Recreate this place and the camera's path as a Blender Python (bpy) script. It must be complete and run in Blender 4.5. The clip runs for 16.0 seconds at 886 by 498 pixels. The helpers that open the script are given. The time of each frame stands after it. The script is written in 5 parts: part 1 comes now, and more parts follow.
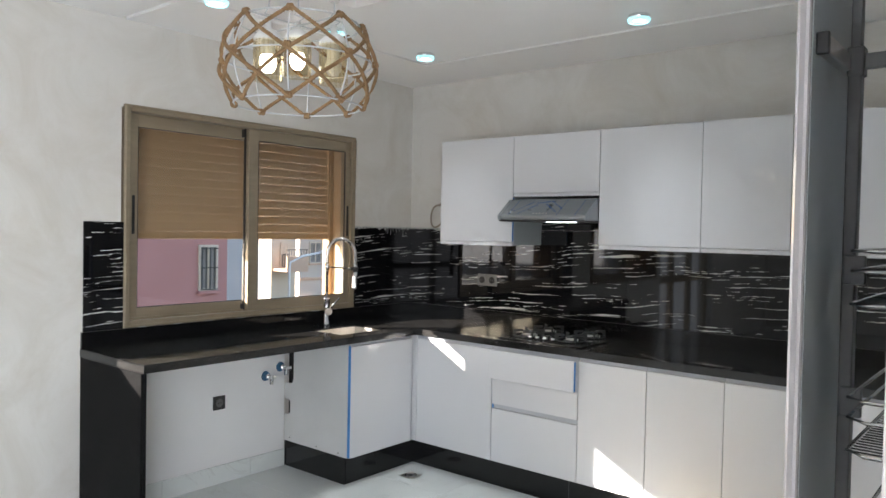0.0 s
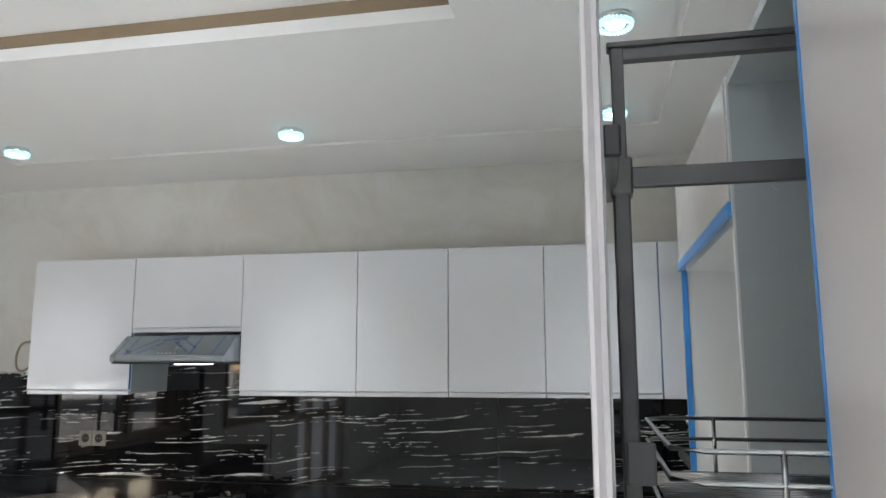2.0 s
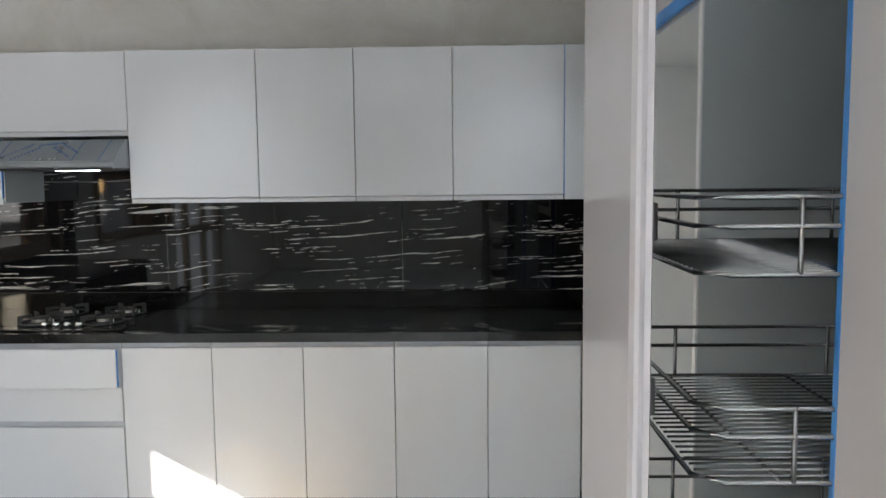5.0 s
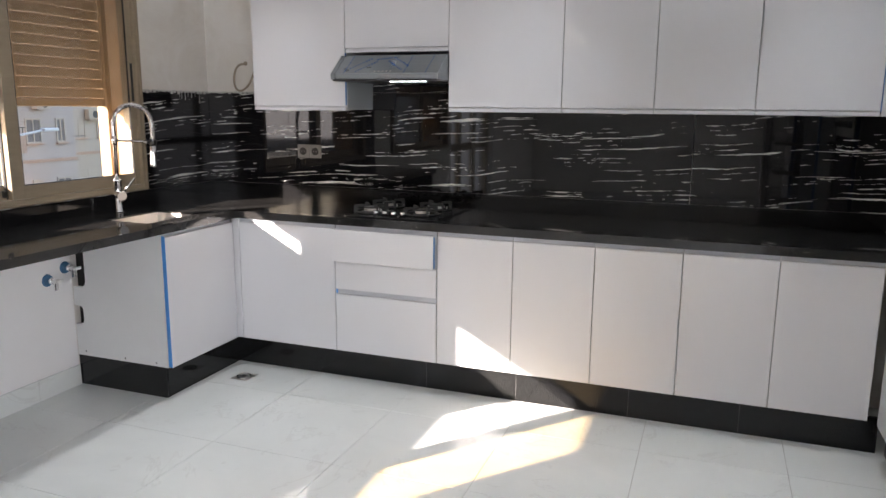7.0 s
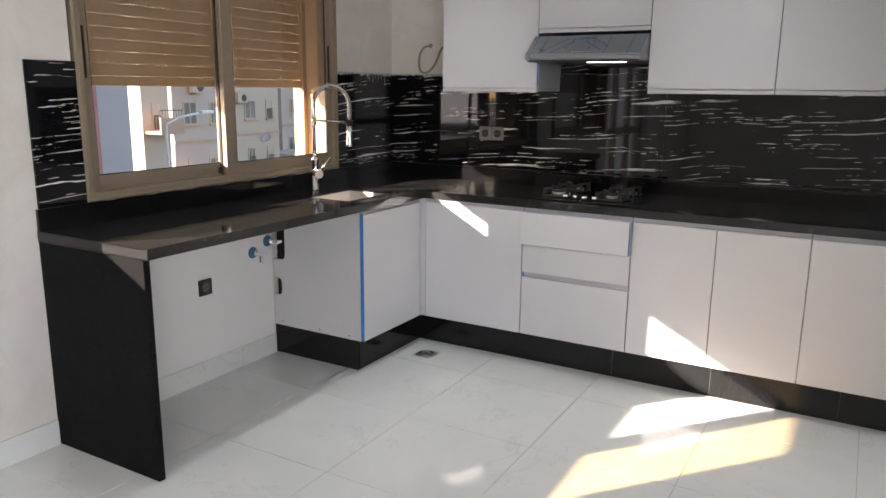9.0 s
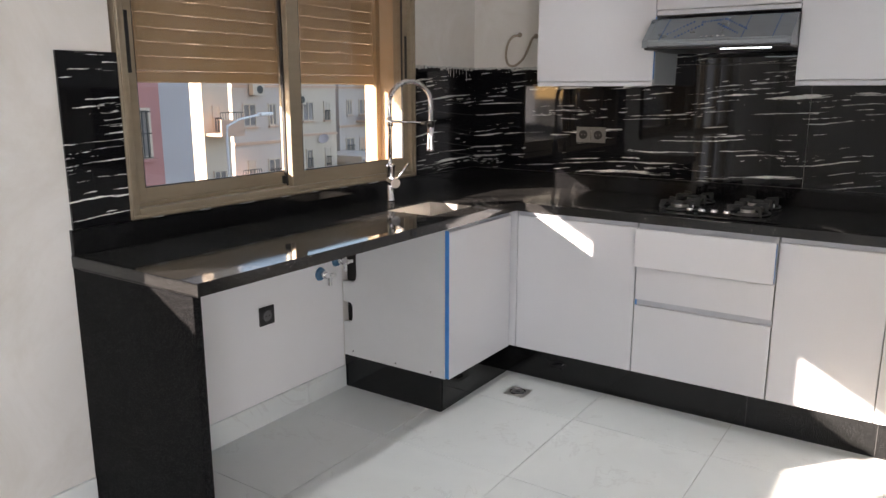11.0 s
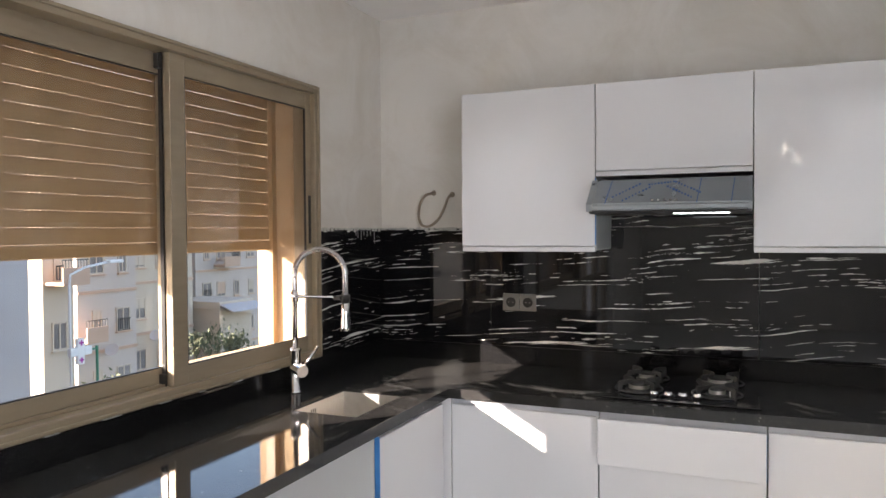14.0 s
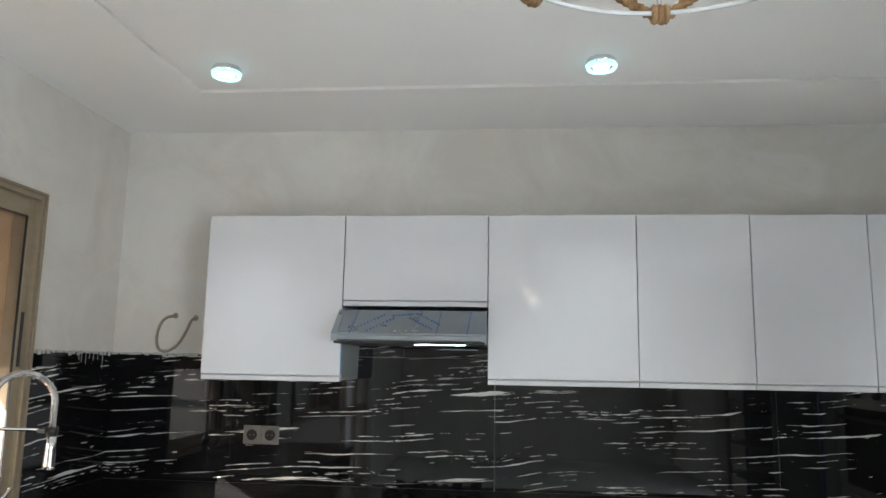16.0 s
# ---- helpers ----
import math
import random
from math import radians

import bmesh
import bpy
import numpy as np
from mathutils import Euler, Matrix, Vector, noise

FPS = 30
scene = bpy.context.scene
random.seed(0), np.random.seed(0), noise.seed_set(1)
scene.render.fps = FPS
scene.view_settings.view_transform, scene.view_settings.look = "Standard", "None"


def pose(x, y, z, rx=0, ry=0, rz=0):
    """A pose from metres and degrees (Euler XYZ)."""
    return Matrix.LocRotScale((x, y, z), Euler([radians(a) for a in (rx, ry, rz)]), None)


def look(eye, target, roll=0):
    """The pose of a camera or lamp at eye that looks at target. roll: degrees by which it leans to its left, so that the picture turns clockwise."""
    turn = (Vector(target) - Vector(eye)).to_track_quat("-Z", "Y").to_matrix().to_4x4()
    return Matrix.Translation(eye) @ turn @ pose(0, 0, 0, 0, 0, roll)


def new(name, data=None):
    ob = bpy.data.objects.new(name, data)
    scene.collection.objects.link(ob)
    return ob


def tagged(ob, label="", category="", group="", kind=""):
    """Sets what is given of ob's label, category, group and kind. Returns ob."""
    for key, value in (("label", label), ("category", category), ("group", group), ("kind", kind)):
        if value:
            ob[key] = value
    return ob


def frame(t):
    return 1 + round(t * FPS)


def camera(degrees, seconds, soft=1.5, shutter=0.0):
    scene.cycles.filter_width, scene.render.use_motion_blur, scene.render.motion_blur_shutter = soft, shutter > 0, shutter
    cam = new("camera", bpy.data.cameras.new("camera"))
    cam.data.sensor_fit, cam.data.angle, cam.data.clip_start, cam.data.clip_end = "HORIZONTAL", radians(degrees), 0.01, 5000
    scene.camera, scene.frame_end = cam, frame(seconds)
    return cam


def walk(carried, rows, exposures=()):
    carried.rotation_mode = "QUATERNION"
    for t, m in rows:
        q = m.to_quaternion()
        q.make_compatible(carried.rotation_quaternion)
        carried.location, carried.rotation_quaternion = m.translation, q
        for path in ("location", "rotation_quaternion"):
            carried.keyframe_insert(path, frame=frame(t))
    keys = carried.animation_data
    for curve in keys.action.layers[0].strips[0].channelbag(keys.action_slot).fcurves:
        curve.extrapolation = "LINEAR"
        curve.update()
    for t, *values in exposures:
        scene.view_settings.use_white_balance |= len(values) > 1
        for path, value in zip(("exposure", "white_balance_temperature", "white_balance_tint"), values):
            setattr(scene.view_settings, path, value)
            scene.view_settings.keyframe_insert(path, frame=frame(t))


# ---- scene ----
cam = camera(62.0, 16.0)
PATH = [
    (0, (3.812, -4.212, 1.54), (2.537, -2.672, 1.49), 1.1),
    (0.5, (3.723, -4.109, 1.536), (2.643, -2.426, 1.494), 1.1),
    (1, (3.61, -4.014, 1.571), (2.811, -2.181, 1.569), 0.6),
    (1.5, (3.559, -3.88, 1.58), (2.984, -1.969, 1.709), 0.2),
    (2, (3.492, -3.721, 1.61), (3.092, -1.785, 1.913), -0.1),
    (2.5, (3.443, -3.66, 1.635), (3.199, -1.731, 2.102), 0.1),
    (3, (3.385, -3.658, 1.645), (3.284, -1.725, 2.147), -0.4),
    (3.5, (3.342, -3.67, 1.622), (3.339, -1.697, 1.945), -1.0),
    (3.7, (3.326, -3.68, 1.61), (3.352, -1.694, 1.846), -1.3),
    (5.8, (3.278, -3.815, 1.506), (3.045, -1.856, 1.179), -0.3),
    (6, (3.256, -3.866, 1.497), (2.951, -1.919, 1.151), -0.3),
    (6.5, (3.223, -3.98, 1.476), (2.699, -2.087, 1.101), 0.0),
    (7, (3.113, -4.048, 1.474), (2.437, -2.204, 1.096), 0.5),
    (7.5, (2.968, -4.117, 1.47), (2.191, -2.317, 1.077), 0.6),
    (8, (2.876, -4.144, 1.469), (1.997, -2.395, 1.056), 0.7),
    (8.5, (2.833, -4.158, 1.468), (1.891, -2.445, 1.045), 0.8),
    (9, (2.787, -4.169, 1.454), (1.816, -2.472, 1.034), 0.6),
    (9.5, (2.741, -4.129, 1.444), (1.716, -2.465, 1.017), 0.4),
    (10, (2.615, -3.999, 1.452), (1.54, -2.366, 1.03), 0.2),
    (10.2, (2.555, -3.958, 1.445), (1.462, -2.335, 1.032), 0.2),
    (12.5, (1.978, -3.441, 1.423), (0.888, -1.822, 0.985), -0.4),
    (13, (1.896, -3.394, 1.423), (0.857, -1.727, 1.049), -0.4),
    (13.5, (1.857, -3.369, 1.496), (0.921, -1.62, 1.241), -0.6),
    (14, (1.801, -3.392, 1.538), (1.012, -1.554, 1.491), -0.4),
    (14.5, (1.853, -3.365, 1.526), (1.145, -1.505, 1.724), 0.6),
    (15, (1.845, -3.384, 1.531), (1.299, -1.487, 1.855), 0.9),
    (15.5, (1.866, -3.363, 1.529), (1.507, -1.425, 1.868), 1.0),
    (16, (1.893, -3.345, 1.531), (1.696, -1.378, 1.838), 1.0),
]
EXPOSURES = [
    (0.0, 2.60, 6550, 14), (1.5, 2.76, 6500, 13), (2.2, 2.80, 6500, 12), (3.0, 2.62, 6500, 11), (3.7, 2.46, 6500, 10), (6.0, 2.70, 6650, 18),
    (9.0, 2.38, 6950, 21), (10.2, 2.36, 6950, 21), (12.5, 2.66, 6950, 20), (14.0, 2.68, 6950, 20), (15.0, 2.70, 6750, 15), (16.0, 2.80, 6500, 12),
]
walk(cam, [(t, look(eye, target, roll)) for t, eye, target, roll in PATH], EXPOSURES)

# ---- sky, sun and exposure ----
SUN_DIR = Vector((1.0, 1.2, -0.55)).normalized()
world = bpy.data.worlds.new("sky")
scene.world = world
world.use_nodes = True
sky = world.node_tree.nodes.new("ShaderNodeTexSky")
sky.sky_type = "NISHITA"
sky.sun_disc = False
sky.sun_elevation = math.asin(-SUN_DIR.z)
sky.sun_rotation = math.atan2(-SUN_DIR.x, -SUN_DIR.y)
background = world.node_tree.nodes["Background"]
background.inputs["Strength"].default_value = 0.11
world.node_tree.links.new(sky.outputs["Color"], background.inputs["Color"])

sun = new("sun", bpy.data.lights.new("sun", "SUN"))
sun.data.energy, sun.data.angle, sun.data.color = 5.0, radians(0.5), (1.0, 0.93, 0.82)
sun.matrix_world = look((0, 0, 0), SUN_DIR)


def area_lamp(name, eye, target, sx, sy, watts, color):
    d = bpy.data.lights.new(name, "AREA")
    d.shape, d.size, d.size_y, d.energy, d.color = "RECTANGLE", sx, sy, watts, color
    ob = new(name, d)
    ob.matrix_world = look(eye, target)
    return ob


# fill lamps for the room's light, set in added openings behind the walker
area_lamp("balcony_daylight", (-0.2, -5.65, 1.15), (4, -5.65, 1.15), 1.8, 2.1, 3, (0.86, 0.94, 1.0))
area_lamp("hall_daylight", (4.5, -5.5, 1.15), (0, -5.5, 1.15), 2.0, 2.1, 22, (0.90, 0.95, 1.0))


# ---- materials ----
def mat(name, color, rough=0.5, metal=0.0, coat=0.0, spec=0.5):
    m = bpy.data.materials.new(name)
    m.use_nodes = True
    b = m.node_tree.nodes["Principled BSDF"]
    b.inputs["Base Color"].default_value = (*color, 1)
    b.inputs["Roughness"].default_value = rough
    b.inputs["Metallic"].default_value = metal
    b.inputs["Coat Weight"].default_value = coat
    b.inputs["Coat Roughness"].default_value = 0.04
    b.inputs["Specular IOR Level"].default_value = spec
    return m


def node(m, kind, **values):
    n = m.node_tree.nodes.new(kind)
    for key, value in values.items():
        n.inputs[key].default_value = value
    return n


def link(m, a, b):
    m.node_tree.links.new(a, b)


def bsdf(m):
    return m.node_tree.nodes["Principled BSDF"]


def ramp(m, fac, stops):
    n = m.node_tree.nodes.new("ShaderNodeValToRGB")
    cr = n.color_ramp
    while len(cr.elements) < len(stops):
        cr.elements.new(0.5)
    for e, (p, c) in zip(cr.elements, stops):
        e.position, e.color = p, (*c, 1)
    link(m, fac, n.inputs["Fac"])
    return n.outputs["Color"]


def place(m, scale=(1, 1, 1), rot=(0, 0, 0)):
    g = m.node_tree.nodes.new("ShaderNodeNewGeometry")
    mp = m.node_tree.nodes.new("ShaderNodeMapping")
    mp.inputs["Scale"].default_value = scale
    mp.inputs["Rotation"].default_value = rot
    link(m, g.outputs["Position"], mp.inputs["Vector"])
    return mp.outputs["Vector"]


def noise_of(m, vec, scale, detail=4.0, rough=0.55, distortion=0.0):
    n = node(m, "ShaderNodeTexNoise", Scale=scale, Detail=detail, Roughness=rough, Distortion=distortion)
    link(m, vec, n.inputs["Vector"])
    return n.outputs["Fac"]


def bump(m, fac, strength, distance=0.01):
    b = node(m, "ShaderNodeBump", Strength=strength, Distance=distance)
    link(m, fac, b.inputs["Height"])
    link(m, b.outputs["Normal"], bsdf(m).inputs["Normal"])


def varied(name, c1, c2, scale, rough=0.5, metal=0.0, coat=0.0, bump_strength=0.0, bump_scale=80, stretch=(1, 1, 1), rough2=None, spec=0.5):
    """A surface of two close colours in soft clouds, with fine relief and uneven gloss."""
    m = mat(name, c1, rough, metal, coat, spec)
    v = place(m, stretch)
    f = noise_of(m, v, scale, 5)
    link(m, ramp(m, f, [(0.3, c1), (0.7, c2)]), bsdf(m).inputs["Base Color"])
    if rough2 is not None:
        g = noise_of(m, v, scale * 3.7, 4)
        r = ramp(m, g, [(0.3, (rough,) * 3), (0.75, (rough2,) * 3)])
        link(m, r, bsdf(m).inputs["Roughness"])
    if bump_strength:
        bump(m, noise_of(m, v, bump_scale, 3), bump_strength, 0.004)
    return m


def math_node(m, op, a, b=None):
    n = m.node_tree.nodes.new("ShaderNodeMath")
    n.operation = op
    for i, x in enumerate((a, b)):
        if x is None:
            continue
        if isinstance(x, (int, float)):
            n.inputs[i].default_value = x
        else:
            link(m, x, n.inputs[i])
    return n.outputs[0]


def mix_color(m, fac, a, b):
    n = m.node_tree.nodes.new("ShaderNodeMix")
    n.data_type = "RGBA"
    link(m, fac, n.inputs[0])
    for s, x in ((n.inputs[6], a), (n.inputs[7], b)):
        if isinstance(x, tuple):
            s.default_value = (*x, 1)
        else:
            link(m, x, s)
    return n.outputs[2]


def vein_marble():
    """Polished black stone with broken, tapering, nearly level white veins."""
    m = mat("black_veined_marble", (0.006, 0.006, 0.007), 0.035, spec=0.33)
    g = m.node_tree.nodes.new("ShaderNodeNewGeometry")
    s = m.node_tree.nodes.new("ShaderNodeSeparateXYZ")
    link(m, g.outputs["Position"], s.inputs[0])
    u = math_node(m, "ADD", s.outputs[0], s.outputs[1])

    def field(x, y, fx, fy, detail, rough):
        c = m.node_tree.nodes.new("ShaderNodeCombineXYZ")
        link(m, math_node(m, "MULTIPLY", x, fx), c.inputs[0])
        link(m, math_node(m, "MULTIPLY", y, fy), c.inputs[1])
        return noise_of(m, c.outputs[0], 1.0, detail, rough)
    z = s.outputs[2]
    sway = math_node(m, "MULTIPLY", math_node(m, "SUBTRACT", field(u, z, 1.3, 1.6, 2, 0.5), 0.5), 0.10)
    fray = math_node(m, "MULTIPLY", math_node(m, "SUBTRACT", field(u, z, 27.0, 44.0, 7, 0.75), 0.5), 0.014)
    v = math_node(m, "SUBTRACT", z, math_node(m, "MULTIPLY", u, 0.06))
    v = math_node(m, "ADD", v, math_node(m, "ADD", sway, fray))
    patch = field(u, v, 1.7, 9.0, 2, 0.5)
    total = None
    # rows of streaks: pitch, half thickness, length, share of gaps, only inside the busy patches or everywhere
    for pitch, half, along, gate, busy in ((0.116, 0.0085, 2.0, 0.54, 0.0), (0.058, 0.0034, 2.4, 0.515, 0.0), (0.023, 0.0026, 8.0, 0.49, 0.52), (0.0125, 0.0026, 18.0, 0.50, 0.61)):
        row = math_node(m, "DIVIDE", math_node(m, "ADD", v, pitch * 3.37), pitch)
        index = math_node(m, "FLOOR", row)
        off = math_node(m, "MULTIPLY", math_node(m, "ABSOLUTE", math_node(m, "SUBTRACT", math_node(m, "FRACT", row), 0.5)), pitch)
        k = field(u, index, along, 7.31, 3, 0.6)
        wide = math_node(m, "MULTIPLY", math_node(m, "SUBTRACT", k, gate), half / 0.16)
        on = math_node(m, "LESS_THAN", off, wide)
        if busy:
            on = math_node(m, "MULTIPLY", on, math_node(m, "GREATER_THAN", patch, busy))
        total = on if total is None else math_node(m, "MAXIMUM", total, on)
    link(m, mix_color(m, total, (0.006, 0.006, 0.007), (0.70, 0.70, 0.66)), bsdf(m).inputs["Base Color"])
    return m


def floor_marble():
    m = mat("white_floor_marble", (0.72, 0.73, 0.72), 0.06)
    v = place(m)
    soft = noise_of(m, v, 1.3, 6, 0.6, 0.8)
    base = ramp(m, soft, [(0.3, (0.70, 0.73, 0.715)), (0.7, (0.79, 0.82, 0.80))])
    n = noise_of(m, v, 1.6, 8, 0.65, 1.3)
    line = math_node(m, "ABSOLUTE", math_node(m, "SUBTRACT", n, 0.5))
    gate = noise_of(m, v, 2.2, 2)
    k = node(m, "ShaderNodeMapRange")
    link(m, line, k.inputs[0])
    k.inputs[1].default_value, k.inputs[2].default_value = 0.0, 0.012
    k.inputs[3].default_value, k.inputs[4].default_value = 0.24, 0.0
    f = math_node(m, "MULTIPLY", k.outputs[0], math_node(m, "GREATER_THAN", gate, 0.52))
    link(m, mix_color(m, f, base, (0.45, 0.44, 0.42)), bsdf(m).inputs["Base Color"])
    dust = noise_of(m, v, 4.0, 5)
    link(m, ramp(m, dust, [(0.35, (0.05,) * 3), (0.8, (0.10,) * 3)]), bsdf(m).inputs["Roughness"])
    bump(m, noise_of(m, v, 3.5, 2), 0.05, 0.002)
    return m


def granite(name="black_granite", rough=0.1, rough2=0.2, dust=0.0, fleck=0.3, spec=0.38, rare=0.86):
    """Black granite with scattered pale mineral grains and, where asked, building dust."""
    m = mat(name, (0.012, 0.012, 0.013), rough, spec=spec)
    v = place(m)
    cells = m.node_tree.nodes.new("ShaderNodeTexVoronoi")
    cells.inputs["Scale"].default_value = 820
    link(m, v, cells.inputs["Vector"])
    tone = m.node_tree.nodes.new("ShaderNodeSeparateColor")
    link(m, cells.outputs["Color"], tone.inputs[0])
    k = node(m, "ShaderNodeMapRange")
    link(m, tone.outputs[0], k.inputs[0])
    k.inputs[1].default_value, k.inputs[2].default_value = rare, 1.0
    k.inputs[3].default_value, k.inputs[4].default_value = 0.0, 1.0
    base = mix_color(m, k.outputs[0], (0.004, 0.004, 0.0045), (fleck, fleck, fleck))
    if dust:
        haze = math_node(m, "MULTIPLY", noise_of(m, v, 3.0, 4), 0.06)
        spots = math_node(m, "MULTIPLY", math_node(m, "GREATER_THAN", noise_of(m, v, 48, 3, 0.7), 0.68), math_node(m, "GREATER_THAN", noise_of(m, v, 2.6, 2), 0.5))
        d = math_node(m, "MAXIMUM", haze, math_node(m, "MULTIPLY", spots, dust))
        base = mix_color(m, d, base, (0.42, 0.40, 0.37))
    link(m, base, bsdf(m).inputs["Base Color"])
    link(m, ramp(m, noise_of(m, v, 6, 5), [(0.35, (rough,) * 3), (0.8, (rough2,) * 3)]), bsdf(m).inputs["Roughness"])
    return m


def glass_pane(name, tint):
    """Thin pane: clear through, a weak mirror on top."""
    m = bpy.data.materials.new(name)
    m.use_nodes = True
    nt = m.node_tree
    nt.nodes.remove(nt.nodes["Principled BSDF"])
    tr = nt.nodes.new("ShaderNodeBsdfTransparent")
    tr.inputs[0].default_value = (*tint, 1)
    gl = nt.nodes.new("ShaderNodeBsdfGlossy")
    gl.inputs["Roughness"].default_value = 0.02
    lw = nt.nodes.new("ShaderNodeLayerWeight")
    lw.inputs[0].default_value = 0.5
    p5 = nt.nodes.new("ShaderNodeMath")
    p5.operation = "POWER"
    p5.inputs[1].default_value = 4.0
    nt.links.new(lw.outputs["Facing"], p5.inputs[0])
    fr = nt.nodes.new("ShaderNodeMath")
    fr.operation = "MULTIPLY_ADD"
    fr.inputs[1].default_value, fr.inputs[2].default_value = 0.7, 0.025
    nt.links.new(p5.outputs[0], fr.inputs[0])
    mx = nt.nodes.new("ShaderNodeMixShader")
    nt.links.new(fr.outputs[0], mx.inputs[0])
    nt.links.new(tr.outputs[0], mx.inputs[1])
    nt.links.new(gl.outputs[0], mx.inputs[2])
    nt.links.new(mx.outputs[0], nt.nodes["Material Output"].inputs[0])
    return m


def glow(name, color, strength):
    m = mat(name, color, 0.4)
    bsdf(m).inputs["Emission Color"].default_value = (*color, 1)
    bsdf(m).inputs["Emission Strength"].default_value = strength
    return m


def plaster():
    m = mat("grey_beige_plaster", (0.62, 0.60, 0.56), 0.75)
    v = place(m)
    a = noise_of(m, v, 1.1, 6, 0.6, 0.6)
    b = noise_of(m, v, 5.0, 6, 0.65, 1.2)
    blot = noise_of(m, v, 2.3, 7, 0.68, 0.9)
    f = node(m, "ShaderNodeMapRange")
    link(m, blot, f.inputs[0])
    f.inputs[1].default_value, f.inputs[2].default_value, f.inputs[3].default_value, f.inputs[4].default_value = 0.42, 0.72, 0.0, 0.55
    f = f.outputs[0]
    c1 = ramp(m, a, [(0.3, (0.70, 0.68, 0.645)), (0.7, (0.77, 0.75, 0.71))])
    link(m, mix_color(m, f, c1, (0.56, 0.515, 0.44)), bsdf(m).inputs["Base Color"])
    link(m, ramp(m, b, [(0.3, (0.45,) * 3), (0.7, (0.8,) * 3)]), bsdf(m).inputs["Roughness"])
    bump(m, b, 0.15, 0.004)
    return m


PLASTER = plaster()
CEILING = varied("white_ceiling_paint", (0.89, 0.88, 0.87), (0.92, 0.91, 0.90), 1.5, 0.7, bump_strength=0.05, bump_scale=60)
WHITE_WALL = varied("white_wall_paint", (0.80, 0.795, 0.79), (0.84, 0.835, 0.83), 2.0, 0.7, bump_strength=0.1, bump_scale=40)
LACQUER = varied("white_gloss_lacquer", (0.66, 0.665, 0.69), (0.69, 0.695, 0.715), 1.2, 0.05, rough2=0.07)
FILM = varied("protective_film_on_white", (0.52, 0.49, 0.485), (0.56, 0.53, 0.525), 2.0, 0.10, rough2=0.18, bump_strength=0.05, bump_scale=18)
FRONT_FILM = varied("glossy_film_on_white", (0.54, 0.515, 0.52), (0.575, 0.55, 0.555), 2.0, 0.035, rough2=0.06)
CARCASS = varied("white_melamine", (0.66, 0.665, 0.66), (0.71, 0.715, 0.71), 3.0, 0.4, bump_strength=0.03)
GREY_BOARD = varied("grey_green_melamine", (0.40, 0.44, 0.45), (0.44, 0.48, 0.49), 3.0, 0.35, bump_strength=0.05, bump_scale=160)
BLUE_TAPE = varied("blue_edge_tape", (0.03, 0.20, 0.55), (0.05, 0.26, 0.62), 14, 0.3)
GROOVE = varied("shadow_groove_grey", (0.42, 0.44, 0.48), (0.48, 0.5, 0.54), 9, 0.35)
MARBLE = vein_marble()
FLOOR_STONE = floor_marble()
GROUT = varied("pale_grout", (0.42, 0.42, 0.40), (0.5, 0.5, 0.48), 25, 0.85)
GRANITE = granite("black_granite", 0.05, 0.10, fleck=0.05)
SIDE_GRANITE = granite("satin_black_granite", 0.40, 0.52, fleck=0.075, spec=0.03, rare=0.80)
COUNTER = granite("black_granite_worktop", 0.035, 0.085, 0.5, 0.09)
ALU = varied("champagne_aluminium", (0.30, 0.245, 0.175), (0.34, 0.28, 0.20), 6, 0.38, metal=0.35, stretch=(1, 1, 6), bump_strength=0.03)
SHUTTER = varied("brown_shutter_slat", (0.355, 0.235, 0.125), (0.40, 0.27, 0.148), 8, 0.45, bump_strength=0.04)
STUCCO = varied("ochre_stucco", (0.47, 0.335, 0.21), (0.55, 0.40, 0.255), 9, 0.9, bump_strength=0.6, bump_scale=140)
BLACK_PLASTIC = varied("black_plastic", (0.012, 0.012, 0.012), (0.02, 0.02, 0.02), 30, 0.3)
CHROME = varied("chrome", (0.75, 0.75, 0.76), (0.82, 0.82, 0.83), 12, 0.06, metal=1.0, rough2=0.14)
STEEL = varied("brushed_steel", (0.60, 0.58, 0.55), (0.70, 0.68, 0.65), 30, 0.30, metal=1.0, stretch=(1, 12, 1), rough2=0.42)
GREY_STEEL = varied("grey_coated_steel", (0.11, 0.11, 0.11), (0.14, 0.14, 0.14), 20, 0.4, metal=0.3, bump_strength=0.05)
WIRE = varied("chrome_wire", (0.30, 0.30, 0.30), (0.38, 0.38, 0.38), 20, 0.22, metal=1.0)
HOB_GLASS = varied("black_hob_glass", (0.006, 0.006, 0.007), (0.012, 0.012, 0.013), 10, 0.04, rough2=0.1)
IRON = varied("cast_iron", (0.02, 0.02, 0.02), (0.045, 0.045, 0.045), 60, 0.55, bump_strength=0.3)
ROPE = varied("brown_jute_rope", (0.20, 0.115, 0.05), (0.31, 0.19, 0.095), 90, 0.9, bump_strength=0.8, bump_scale=260)
WHITE_WIRE = mat("white_lamp_wire", (0.55, 0.57, 0.59), 0.4)
AMBER = glass_pane("amber_lamp_glass", (0.965, 0.925, 0.83))
PANE = glass_pane("window_glass", (0.94, 0.95, 0.95))
FILM_PANE = glass_pane("film_covered_glass", (0.87, 0.74, 0.52))
BULB = glow("lit_bulb", (0.85, 0.93, 1.0), 3)
LED = glow("lit_led_ring", (0.80, 0.97, 1.0), 1.5)
HOOD_FILM = varied("film_covered_steel", (0.25, 0.28, 0.30), (0.30, 0.33, 0.35), 3, 0.26, metal=0.75, rough2=0.35)
INK = mat("blue_print", (0.02, 0.10, 0.32), 0.4)
